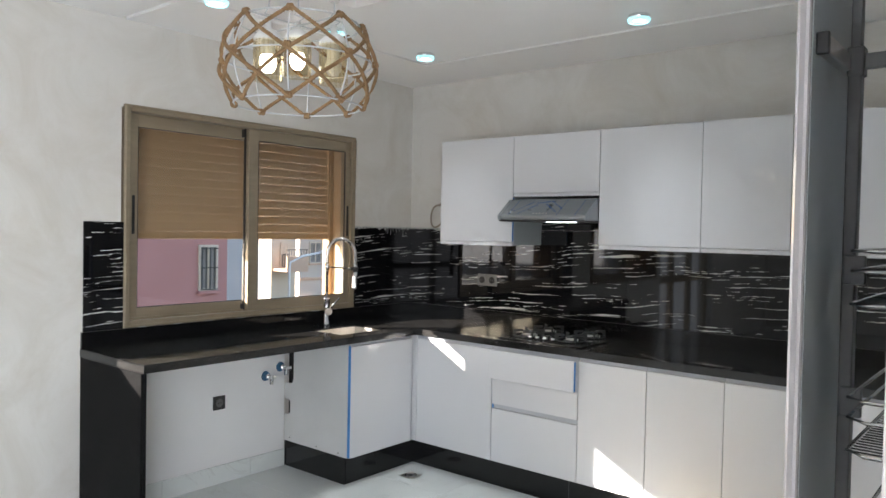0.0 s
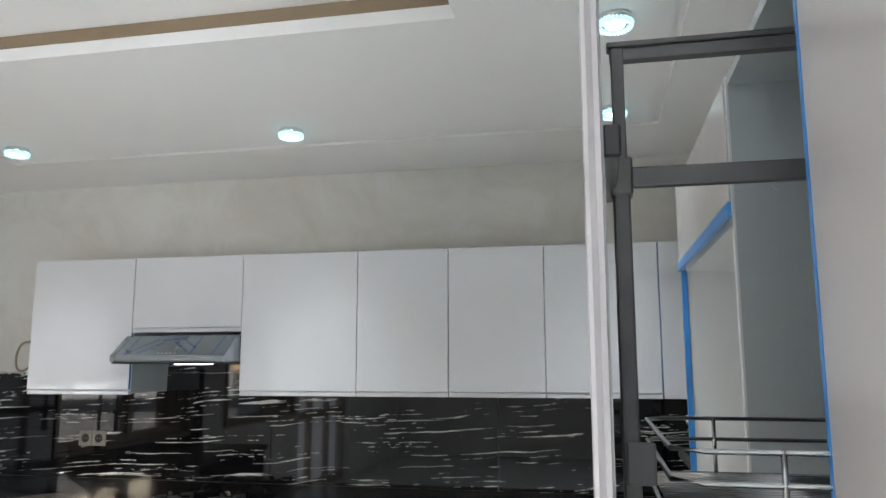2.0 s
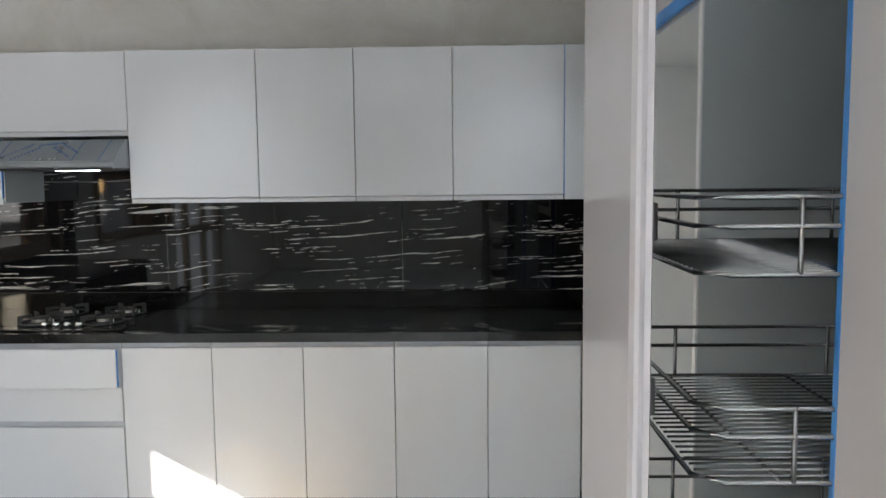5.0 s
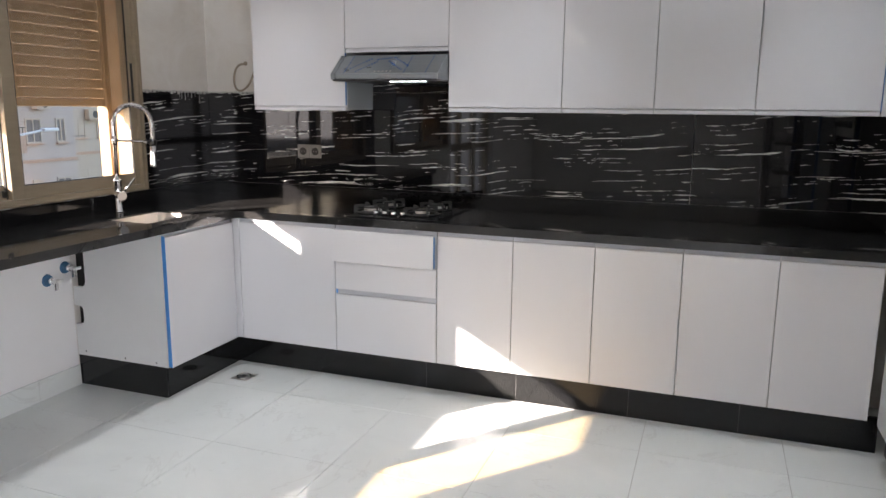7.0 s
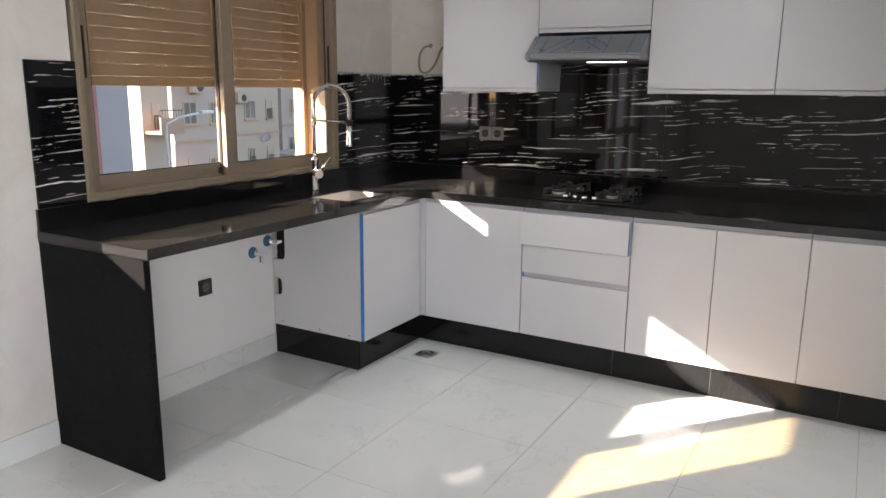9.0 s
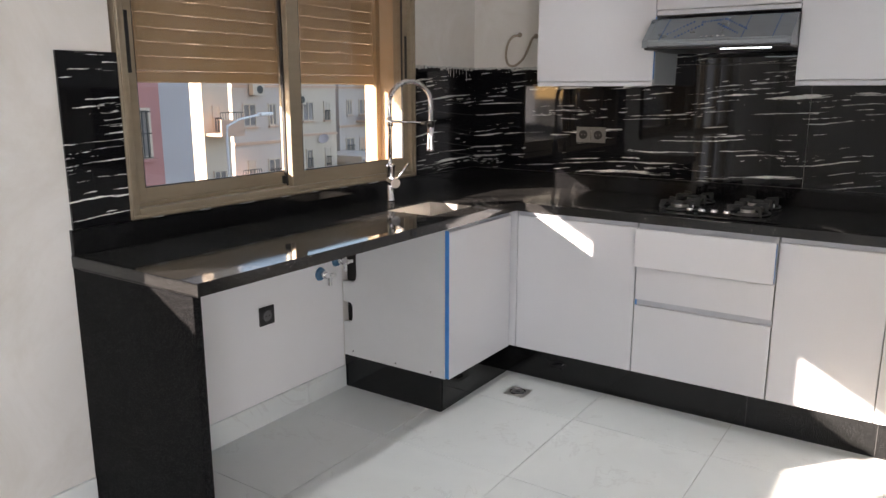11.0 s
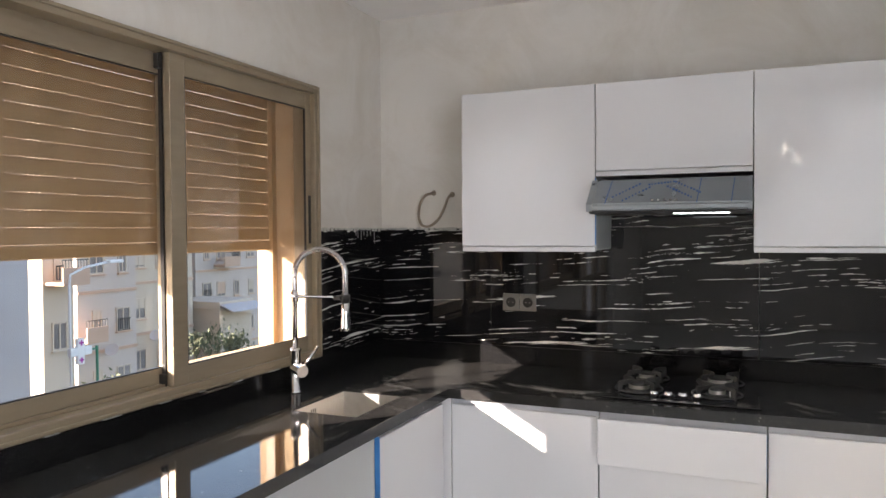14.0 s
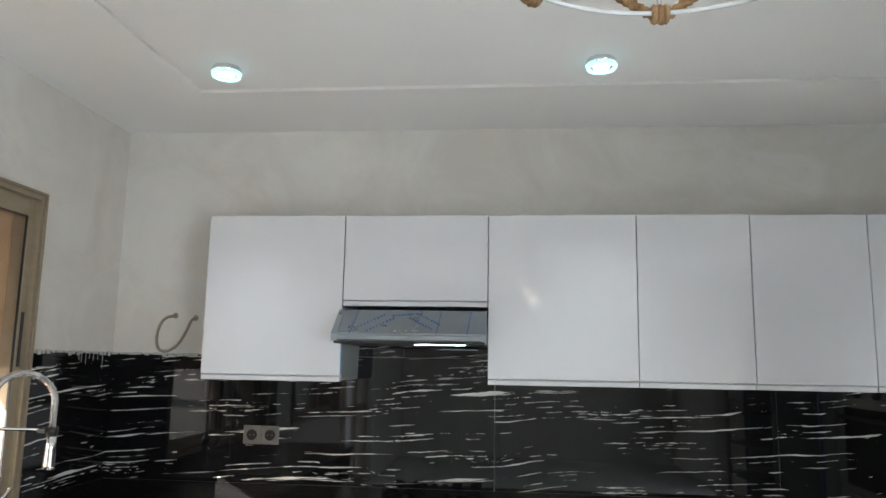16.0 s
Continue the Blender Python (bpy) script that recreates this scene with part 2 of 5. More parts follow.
SOCKET = varied("grey_beige_plastic", (0.115, 0.11, 0.10), (0.14, 0.135, 0.125), 30, 0.3)
CABLE = mat("grey_conduit", (0.30, 0.25, 0.19), 0.6)
WHITE_PLASTIC = varied("white_plastic", (0.72, 0.72, 0.70), (0.78, 0.78, 0.76), 20, 0.35)
BLUE_CAP = mat("blue_plastic_flange", (0.03, 0.13, 0.24), 0.35)
# near-black colour that stands for the shade inside holes and hollows
HOLE_SHADE = varied("hole_shade", (0.010, 0.009, 0.008), (0.02, 0.018, 0.016), 20, 0.9)
BROWN_COVE = varied("brown_cove_shade", (0.26, 0.19, 0.12), (0.31, 0.23, 0.15), 4, 0.7)


# ---- builders ----
def box_into(bm, a, b, bev=0.0):
    """Adds a box between two corners to bm, with its edges rounded by bev."""
    lo = [min(p, q) for p, q in zip(a, b)]
    hi = [max(p, q) for p, q in zip(a, b)]
    m = Matrix.LocRotScale([(p + q) / 2 for p, q in zip(lo, hi)], None, [q - p for p, q in zip(lo, hi)])
    vs = bmesh.ops.create_cube(bm, size=1.0, matrix=m)["verts"]
    if bev:
        es = list({e for v in vs for e in v.link_edges})
        bmesh.ops.bevel(bm, geom=es, offset=min(bev, 0.45 * min(q - p for p, q in zip(lo, hi))), segments=2, profile=0.5, affect="EDGES")


def box(a, b, bev=0.0):
    bm = bmesh.new()
    box_into(bm, a, b, bev)
    return bm


def cyl_into(bm, p, q, r, r2=None, seg=16):
    """Adds a closed cylinder or cone from p to q to bm."""
    p, q = Vector(p), Vector(q)
    d = q - p
    m = Matrix.Translation((p + q) / 2) @ d.to_track_quat("Z", "Y").to_matrix().to_4x4()
    bmesh.ops.create_cone(bm, cap_ends=True, segments=seg, radius1=r, radius2=r if r2 is None else r2, depth=d.length, matrix=m)


def cyl(p, q, r, r2=None, seg=16):
    bm = bmesh.new()
    cyl_into(bm, p, q, r, r2, seg)
    return bm


def tube_into(bm, pts, r, seg=8, closed=False):
    """Adds a round tube along a line of points to bm."""
    pts = [Vector(p) for p in pts]
    rings, n, side = [], len(pts), None
    for i, p in enumerate(pts):
        a = pts[i - 1] if (i > 0 or closed) else p
        b = pts[(i + 1) % n] if (i < n - 1 or closed) else p
        t = (b - a).normalized()
        if side is None:
            side = t.orthogonal().normalized()
        side = (side - t * side.dot(t)).normalized()
        up = t.cross(side)
        rings.append([bm.verts.new(p + r * (math.cos(2 * math.pi * k / seg) * side + math.sin(2 * math.pi * k / seg) * up)) for k in range(seg)])
    for i in range(n if closed else n - 1):
        A, B = rings[i], rings[(i + 1) % n]
        off = 0
        if closed and i == n - 1:
            off = min(range(seg), key=lambda o: (A[0].co - B[o].co).length)
        for k in range(seg):
            bm.faces.new((A[k], A[(k + 1) % seg], B[(k + 1 + off) % seg], B[(k + off) % seg]))
    if not closed:
        bm.faces.new(rings[0][::-1])
        bm.faces.new(rings[-1])


def tube(pts, r, seg=8, closed=False):
    bm = bmesh.new()
    tube_into(bm, pts, r, seg, closed)
    return bm


def lathe(profile, origin, seg=32):
    """A turned body round a vertical axis through origin, from pairs of radius and height."""
    bm = bmesh.new()
    o = Vector(origin)
    rings = [[bm.verts.new(o + Vector((r * math.cos(2 * math.pi * k / seg), r * math.sin(2 * math.pi * k / seg), z))) for k in range(seg)] for r, z in profile]
    for A, B in zip(rings, rings[1:]):
        for k in range(seg):
            bm.faces.new((A[k], A[(k + 1) % seg], B[(k + 1) % seg], B[k]))
    return bm


def extrude_outline(pts, axis, a, b):
    """A prism: the outline (pairs in the two other axes) drawn along an axis from a to b."""
    bm = bmesh.new()

    def at(p, w):
        if axis == "x":
            return (w, p[0], p[1])
        if axis == "y":
            return (p[0], w, p[1])
        return (p[0], p[1], w)
    A = [bm.verts.new(at(p, a)) for p in pts]
    B = [bm.verts.new(at(p, b)) for p in pts]
    n = len(pts)
    for i in range(n):
        bm.faces.new((A[i], A[(i + 1) % n], B[(i + 1) % n], B[i]))
    bm.faces.new(A[::-1])
    bm.faces.new(B)
    bmesh.ops.recalc_face_normals(bm, faces=bm.faces)
    return bm


def solid(name, bm, material, smooth=False):
    me = bpy.data.meshes.new(name)
    bmesh.ops.recalc_face_normals(bm, faces=bm.faces)
    bm.to_mesh(me)
    bm.free()
    me.materials.append(material)
    if smooth:
        for p in me.polygons:
            p.use_smooth = True
    return new(name, me)


def part(name, bm, material, parent, label="", smooth=False):
    ob = solid(name, bm, material, smooth)
    ob.parent = parent
    if parent.type == "EMPTY":
        ob.matrix_parent_inverse = Matrix.Translation(-parent.location)
    if label:
        ob["label"] = label
    return ob


def thing(name, base, label, category, group=""):
    ob = new(name)
    ob.empty_display_size = 0.05
    ob.location = base
    return tagged(ob, label, category, group)


def structure(name, bm, material, label, category):
    return tagged(solid(name, bm, material), label, category, kind="structure")

# ---- large structure ----
H_CEIL, X_RIGHT, Y_REAR = 2.625, 4.42, -9.2
WIN = dict(y0=-2.29, y1=-0.585, z0=1.01, z1=2.165)
WIN_STEP = -2.30

# window wall with two openings
west = bmesh.new()
w = WIN
box_into(west, (-0.33, 0.0, 0), (0, w["y1"], H_CEIL + 0.3))
box_into(west, (-0.33, w["y0"], 0), (0, w["y1"] + WIN_STEP, H_CEIL + 0.3))
box_into(west, (-0.33, w["y0"] + WIN_STEP, 0), (0, -4.72, H_CEIL + 0.3))
# lintel of an added, unseen door opening for the west fill lamp
box_into(west, (-0.33, -4.72, 2.22), (0, -6.58, H_CEIL + 0.3))
box_into(west, (-0.33, -6.58, 0), (0, Y_REAR, H_CEIL + 0.3))
for o in (0, WIN_STEP):
    box_into(west, (-0.33, w["y0"] + o, 0), (0, w["y1"] + o, w["z0"]))
    box_into(west, (-0.33, w["y0"] + o, w["z1"]), (0, w["y1"] + o, H_CEIL + 0.3))
wall_west = structure("wall_west", west, PLASTER, "grey-beige plastered wall with a shuttered sliding window", "wall")
wall_north = structure("wall_north", box((-0.33, 0, 0), (X_RIGHT + 0.2, 0.2, H_CEIL + 0.3)), PLASTER, "grey-beige plastered wall behind the kitchen units", "wall")
east = bmesh.new()
box_into(east, (X_RIGHT, 0, 0), (X_RIGHT + 0.2, -4.45, H_CEIL + 0.3))
# lintel of an added, unseen opening for the east fill lamp
box_into(east, (X_RIGHT, -4.45, 2.22), (X_RIGHT + 0.2, -6.55, H_CEIL + 0.3))
box_into(east, (X_RIGHT, -6.55, 0), (X_RIGHT + 0.2, Y_REAR, H_CEIL + 0.3))
wall_east = structure("wall_east", east, PLASTER, "grey-beige plastered wall behind the tall cabinets", "wall")
south = box((-0.33, Y_REAR, 0), (X_RIGHT + 0.2, Y_REAR - 0.2, H_CEIL + 0.3))
# unseen fin added outside to keep the sun out of the west rear opening
box_into(south, (-1.74, -6.60, -3.0), (-0.33, -6.72, 3.4))
wall_south = structure("wall_south", south, PLASTER, "grey-beige plastered rear wall and an added fin that blocks the sun", "wall")
# glazing bars of the two added, unseen openings that hold the fill lamps
for k, (xw, ys) in enumerate(((-0.12, (-4.72, -5.33, -5.95, -6.58)), (X_RIGHT + 0.04, (-4.45, -5.5, -6.55)))):
    bars = bmesh.new()
    for yy in ys:
        box_into(bars, (xw - 0.03, yy - 0.05, 0), (xw + 0.03, yy + 0.05, 2.22), 0.004)
    for zz in (0.05, 0.95, 2.17):
        box_into(bars, (xw - 0.026, ys[-1] + 0.05, zz - 0.05), (xw + 0.026, ys[0] - 0.05, zz + 0.05), 0.004)
    structure("door_%d" % (k + 1), bars, ALU, "invented champagne aluminium glazed door in front of a fill lamp", "door")
# ochre stucco lining of the window reveals
reveal = bmesh.new()
for o in (0, WIN_STEP):
    y0, y1, z0, z1 = w["y0"] + o, w["y1"] + o, w["z0"], w["z1"]
    box_into(reveal, (-0.335, y1 - 0.008, z0), (-0.10, y1 + 0.001, z1))
    box_into(reveal, (-0.335, y0 - 0.001, z0), (-0.10, y0 + 0.008, z1))
    box_into(reveal, (-0.345, y0, z0 - 0.03), (-0.10, y1, z0 + 0.006))
structure("trim_window_reveal", reveal, STUCCO, "ochre stucco lining the window opening", "window reveal")

# ceiling: flat boards with a shallow shadow groove, deep recess with a brown cove in the middle
RX0, RX1, RY0, RY1 = 1.13, 3.11, -3.75, -1.685
FX0, FX1, FY1, GW_ = 0.622, 3.75, -0.563, 0.034
ceil = bmesh.new()
top = H_CEIL + 0.3
z1 = H_CEIL
box_into(ceil, (0, 0, z1), (X_RIGHT, FY1 + GW_, top))
box_into(ceil, (0, FY1 + GW_, z1), (FX0 - GW_, -2.27, top))
box_into(ceil, (FX1 + GW_, FY1 + GW_, z1), (X_RIGHT, Y_REAR, top))
box_into(ceil, (FX0, FY1, z1), (FX1, RY1, top))
box_into(ceil, (FX0, RY1, z1), (RX0, -2.27 - GW_, top))
box_into(ceil, (0, -2.27 - GW_, z1), (RX0, Y_REAR, top))
box_into(ceil, (RX1, RY1, z1), (FX1, Y_REAR, top))
box_into(ceil, (RX0, RY0, z1), (RX1, Y_REAR, top))
box_into(ceil, (RX0, RY1, z1 + 0.088), (RX1, RY0, top))
# bottom of the groove
zg = z1 + 0.014
box_into(ceil, (FX0 - GW_, FY1 + GW_, zg), (FX1 + GW_, FY1, top))
box_into(ceil, (FX0 - GW_, FY1, zg), (FX0, -2.27, top))
box_into(ceil, (0, -2.27, zg), (FX0, -2.27 - GW_, top))
box_into(ceil, (FX1, FY1, zg), (FX1 + GW_, Y_REAR, top))
structure("ceiling", ceil, CEILING, "white plasterboard ceiling with shadow grooves and a deep central recess", "ceiling")
# brown strips colour in the dark shadow slot round the recess
cove = bmesh.new()
e = 0.006
box_into(cove, (RX0 + e, RY1 - e, z1 + 0.045), (RX1 - e, RY1 + 0.0, z1 + 0.087))
box_into(cove, (RX0, RY1 - e, z1 + 0.045), (RX0 + e, RY0 + e, z1 + 0.087))
box_into(cove, (RX1 - e, RY1 - e, z1 + 0.045), (RX1, RY0 + e, z1 + 0.087))
structure("trim_ceiling_cove", cove, BROWN_COVE, "brown inner band of the ceiling recess, coloured as its shadow slot", "cove")

# floor: bed of grout, tiles are laid at the end of the file
floor = structure("floor", box((-0.33, 0.2, -0.25), (X_RIGHT + 0.2, Y_REAR - 0.2, -0.003)), GROUT, "polished white marble-look floor tiles with thin joints", "floor")


# ---- windows ----
def sliding_window(index, o, shutter_z, left_glass):
    y0, y1, z0, z1 = -2.280 + o, -0.606 + o, 0.986, 2.180
    win = tagged(new("window_%d" % index), "champagne aluminium sliding window behind a half-lowered roller shutter", "window", kind="structure")
    win.location = (0, y0, z0)
    fr = bmesh.new()
    t = 0.036
    box_into(fr, (-0.10, y0, z0), (0.016, y0 + t, z1), 0.004)
    box_into(fr, (-0.10, y1 - t, z0), (0.016, y1, z1), 0.004)
    box_into(fr, (-0.10, y0 + t, z1 - t), (0.016, y1 - t, z1), 0.004)
    box_into(fr, (-0.10, y0 + t, z0), (0.016, y1 - t, z0 + t), 0.004)
    # raised outer bead and the track rails
    for a, b in (((y0 + 0.004, z0 + 0.004), (y1 - 0.004, z0 + 0.016)), ((y0 + 0.004, z1 - 0.016), (y1 - 0.004, z1 - 0.004)), ((y0 + 0.004, z0 + 0.016), (y0 + 0.016, z1 - 0.016)), ((y1 - 0.016, z0 + 0.016), (y1 - 0.004, z1 - 0.016))):
        box_into(fr, (0.015, a[0], a[1]), (0.023, b[0], b[1]), 0.003)
    box_into(fr, (-0.10, y0 + t, z0 + t), (-0.046, y0 + t + 0.028, z1 - t), 0.002)
    box_into(fr, (-0.048, y0 + t, z0 + t), (-0.040, y1 - t, z0 + t + 0.012), 0.001)
    part("window_frame", fr, ALU, win)
    mid = -1.447 + o
    # the sash beside the corner slides on the inner track, the other one behind it
    for a, b, x0, x1, glass, hy in ((y0 + t + 0.022, mid + 0.030, -0.084, -0.052, left_glass, y0 + t + 0.048), (mid - 0.035, y1 - t + 0.002, -0.036, -0.006, PANE, y1 - t - 0.018)):
        s = bmesh.new()
        q, za, zb = 0.052, z0 + t - 0.004, z1 - t + 0.006
        qa = 0.070 if a == mid - 0.035 else q
        qb = 0.040 if b > mid + 0.1 else q
        box_into(s, (x0, a, za), (x1, a + qa, zb), 0.003)
        box_into(s, (x0, b - qb, za), (x1, b, zb), 0.003)
        box_into(s, (x0 + 0.002, a + qa, zb - 0.075), (x1 - 0.002, b - qb, zb), 0.003)
        box_into(s, (x0 + 0.002, a + qa, za), (x1 - 0.002, b - qb, za + 0.066), 0.003)
        sash = part("sash", s, ALU, win)
        xm = (x0 + x1) / 2
        gk = bmesh.new()
        for c, d in (((a + qa, za + 0.066), (a + qa + 0.004, zb - 0.075)), ((b - qb - 0.004, za + 0.066), (b - qb, zb - 0.075)), ((a + qa, zb - 0.079), (b - qb, zb - 0.075)), ((a + qa, za + 0.066), (b - qb, za + 0.070))):
            box_into(gk, (xm + 0.003, c[0], c[1]), (xm + 0.012, d[0], d[1]))
        part("gasket", gk, BLACK_PLASTIC, sash, "thin black rubber seal")
        pane = part("pane", box((xm - 0.003, a + qa - 0.01, za + 0.056), (xm + 0.003, b - qb + 0.01, zb - 0.065)), glass, sash)
        pane.visible_shadow = glass is not PANE
        part("sash_handle", box((x1 - 0.001, hy - 0.008, 1.49), (x1 + 0.004, hy + 0.008, 1.70), 0.003), BLACK_PLASTIC, sash, "black recessed finger pull")
    # black strip colours in the deep shadow between the two sashes
    part("stile_seal", box((-0.052, mid - 0.040, z0 + t), (-0.037, mid - 0.0355, z1 - t)), BLACK_PLASTIC, win, "black strip standing for the shadow between the sashes")
    part("catch", box((-0.052, mid - 0.060, z1 - t - 0.056), (-0.030, mid - 0.0405, z1 - t - 0.006), 0.003), BLACK_PLASTIC, win, "small black sash stop")
    part("catch", box((-0.052, mid - 0.056, z0 + t + 0.010), (-0.034, mid - 0.0405, z0 + t + 0.044), 0.003), BLACK_PLASTIC, win, "small black sash stop")
    # roller shutter: guides and separate perforated slats
    sh = thing("roller_shutter", (-0.25, mid, shutter_z), "brown roller shutter half lowered outside the window", "shutter", "roller shutters")
    sy0, sy1 = -2.282 + o, -0.593 + o
    for a, b in ((sy0, sy0 + 0.035), (sy1 - 0.035, sy1)):
        g = bmesh.new()
        box_into(g, (-0.275, a, 1.02), (-0.225, b, 2.165), 0.003)
        part("guide_rail", g, SHUTTER, sh)
    z, pitch = shutter_z, 0.0535
    part("bottom_bar", box((-0.262, sy0 + 0.02, z), (-0.242, sy1 - 0.02, z + 0.045), 0.005), SHUTTER, sh)
    z += 0.045
    mesh = None
    while z < 2.16:
        if mesh is None:
            prof = [(-0.2446, 0.0021), (-0.2441, 0.012), (-0.2439, 0.028), (-0.2441, 0.043), (-0.2446, pitch), (-0.2476, pitch), (-0.2476, 0.0021)]
            sl = extrude_outline(prof, "y", sy0 + 0.02, sy1 - 0.02)
            y = sy0 + 0.02
            while y < sy1 - 0.04:
                box_into(sl, (-0.2475, y, -0.0005), (-0.2447, y + 0.0108, 0.0026))
                y += 0.0185
            first = part("slat", sl, SHUTTER, sh)
            mesh, base = first.data, z
            first.location.z = z
        else:
            s = new("slat", mesh)
            s.parent = sh
            s.matrix_parent_inverse = Matrix.Translation(-sh.location)
            s.location.z = z
        z += pitch
    return win


sliding_window(1, 0.0, 1.46, PANE)
sliding_window(2, WIN_STEP, 1.585, FILM_PANE)


# ---- kitchen units ----
def unit_door(parent, x0, x1, z0, z1, y, name="door", lip="top", facing="-y", depth=0.019):
    """A glossy handleless front, with the bevelled finger pull along its top or bottom edge."""
    d = depth
    if lip == "top":
        prof = [(0, z0), (0, z1 - 0.003), (0.003, z1), (d * 0.45, z1), (d, z1 - 0.016), (d, z0)]
    elif lip == "bottom":
        prof = [(0, z0 + 0.003), (0, z1), (d, z1), (d, z0 + 0.022), (d * 0.5, z0), (0.003, z0)]
    else:
        prof = [(0, z0), (0, z1), (d, z1), (d, z0)]
    if facing == "-y":
        bm = extrude_outline([(y + a, b) for a, b in prof], "x", x0, x1)
    elif facing == "+x":
        bm = extrude_outline([(y - a, b) for a, b in prof], "y", x0, x1)
    else:
        bm = extrude_outline([(y + a, b) for a, b in prof], "y", x0, x1)
    bmesh.ops.bevel(bm, geom=[e for e in bm.edges if e.calc_length() > 0.1], offset=0.0012, segments=1, affect="EDGES")
    return part(name, bm, LACQUER, parent)


def carcass(parent, a, b, material=CARCASS):
    """A cabinet box of boards, open to the front (-y)."""
    (x0, y0, z0), (x1, y1, z1) = a, b
    t = 0.018
    bm = bmesh.new()
    box_into(bm, (x0, y0, z0), (x0 + t, y1, z1))
    box_into(bm, (x1 - t, y0, z0), (x1, y1, z1))
    box_into(bm, (x0 + t, y0, z0), (x1 - t, y1, z0 + t))
    box_into(bm, (x0 + t, y0, z1 - t), (x1 - t, y1, z1))
    box_into(bm, (x0 + t, y1 - t, z0 + t), (x1 - t, y1, z1 - t))
    return part("body", bm, material, parent)


G = "base units of the kitchen"
FRONT_Y, BASE_Z0, BASE_Z1 = -0.635, 0.168, 0.838
gap = 0.0018
edges = [1.83, 2.223, 2.618, 3.01, 3.408, 3.806]
for x0, x1 in zip(edges, edges[1:]):
    u = thing("base_cabinet", ((x0 + x1) / 2, -0.3, BASE_Z0), "white glossy handleless base cabinet under the black worktop", "cabinet", G)
    carcass(u, (x0 + 0.001, FRONT_Y + 0.022, BASE_Z0), (x1 - 0.001, -0.03, 0.858))
    unit_door(u, x0 + gap, x1 - gap, BASE_Z0, BASE_Z1, FRONT_Y)
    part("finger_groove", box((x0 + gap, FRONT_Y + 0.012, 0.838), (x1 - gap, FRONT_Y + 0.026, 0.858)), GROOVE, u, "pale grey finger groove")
# corner unit with one wide door
u = thing("corner_cabinet", (0.9, -0.3, BASE_Z0), "white glossy corner base cabinet under the black worktop", "cabinet", G)
carcass(u, (0.645, FRONT_Y + 0.022, BASE_Z0), (1.247, -0.03, 0.858))
unit_door(u, 0.652, 1.246, BASE_Z0, BASE_Z1, FRONT_Y)
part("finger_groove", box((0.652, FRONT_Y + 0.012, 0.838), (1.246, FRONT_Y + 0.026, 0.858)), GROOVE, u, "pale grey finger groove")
part("corner_post", box((0.604, FRONT_Y + 0.0, BASE_Z0), (0.648, FRONT_Y + 0.018, 0.858), 0.002), LACQUER, u)
# drawer unit: top drawer stands ajar
u = thing("drawer_cabinet", (1.54, -0.3, BASE_Z0), "white glossy three-drawer base unit with the top drawer ajar", "cabinet", G)
carcass(u, (1.25, FRONT_Y + 0.022, BASE_Z0), (1.828, -0.03, 0.858))
unit_door(u, 1.252, 1.826, BASE_Z0, 0.486, FRONT_Y, "drawer_front")
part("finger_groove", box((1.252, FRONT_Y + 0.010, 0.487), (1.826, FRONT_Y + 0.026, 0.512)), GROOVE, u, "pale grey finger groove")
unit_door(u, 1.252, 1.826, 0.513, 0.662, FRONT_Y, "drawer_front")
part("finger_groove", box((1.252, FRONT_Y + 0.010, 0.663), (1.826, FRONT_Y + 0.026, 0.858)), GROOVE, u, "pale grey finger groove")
for zz in (0.487, 0.664):
    part("edge_tape", box((1.2525, FRONT_Y + 0.004, zz), (1.259, FRONT_Y + 0.010, zz + 0.023)), BLUE_TAPE, u, "blue protective edge tape")
dr = bmesh.new()
box_into(dr, (1.27, FRONT_Y - 0.03, 0.70), (1.284, FRONT_Y + 0.4, 0.80))
box_into(dr, (1.794, FRONT_Y - 0.03, 0.70), (1.808, FRONT_Y + 0.4, 0.80))
box_into(dr, (1.284, FRONT_Y - 0.03, 0.70), (1.794, FRONT_Y + 0.4, 0.71))
open_front = unit_door(u, 1.252, 1.826, 0.672, 0.842, FRONT_Y - 0.045, "drawer_front")
part("drawer_box", dr, CARCASS, u)
part("edge_tape", box((1.8262, FRONT_Y - 0.0425, 0.676), (1.8272, FRONT_Y - 0.027, 0.836)), BLUE_TAPE, u, "blue protective edge tape")
# sink unit along the window wall, with pipe cut-outs in its bare side
u = thing("sink_cabinet", (0.3, -0.9, BASE_Z0), "white sink base cabinet with pipe cut-outs in its bare side panel", "cabinet", G)
SX = 0.60
side = bmesh.new()
y = -1.194
outline = [(0.006, 0.165), (SX - 0.004, 0.165), (SX - 0.004, 0.858), (0.092, 0.858), (0.092, 0.572), (0.086, 0.552), (0.070, 0.538), (0.006, 0.536), (0.006, 0.437), (0.046, 0.434), (0.058, 0.428), (0.063, 0.414), (0.063, 0.362), (0.058, 0.346), (0.046, 0.337), (0.006, 0.334)]
part("side_panel", extrude_outline(outline, "y", y, y + 0.018), CARCASS, u)
bk = bmesh.new()
box_into(bk, (0.006, y + 0.018, 0.168), (SX - 0.02, -0.66, 0.186))
box_into(bk, (0.02, -0.66, 0.168), (SX - 0.02, -0.645, 0.858))
part("body", bk, CARCASS, u)
# dark sheet gives the cabinet's shaded inside behind the cut-outs
part("hollow", box((0.010, y + 0.03, 0.19), (0.10, y + 0.04, 0.858)), HOLE_SHADE, u, "near-black sheet for the shade behind the cut-outs")
unit_door(u, -1.190, -0.648, BASE_Z0, BASE_Z1, SX + 0.019, facing="+x")
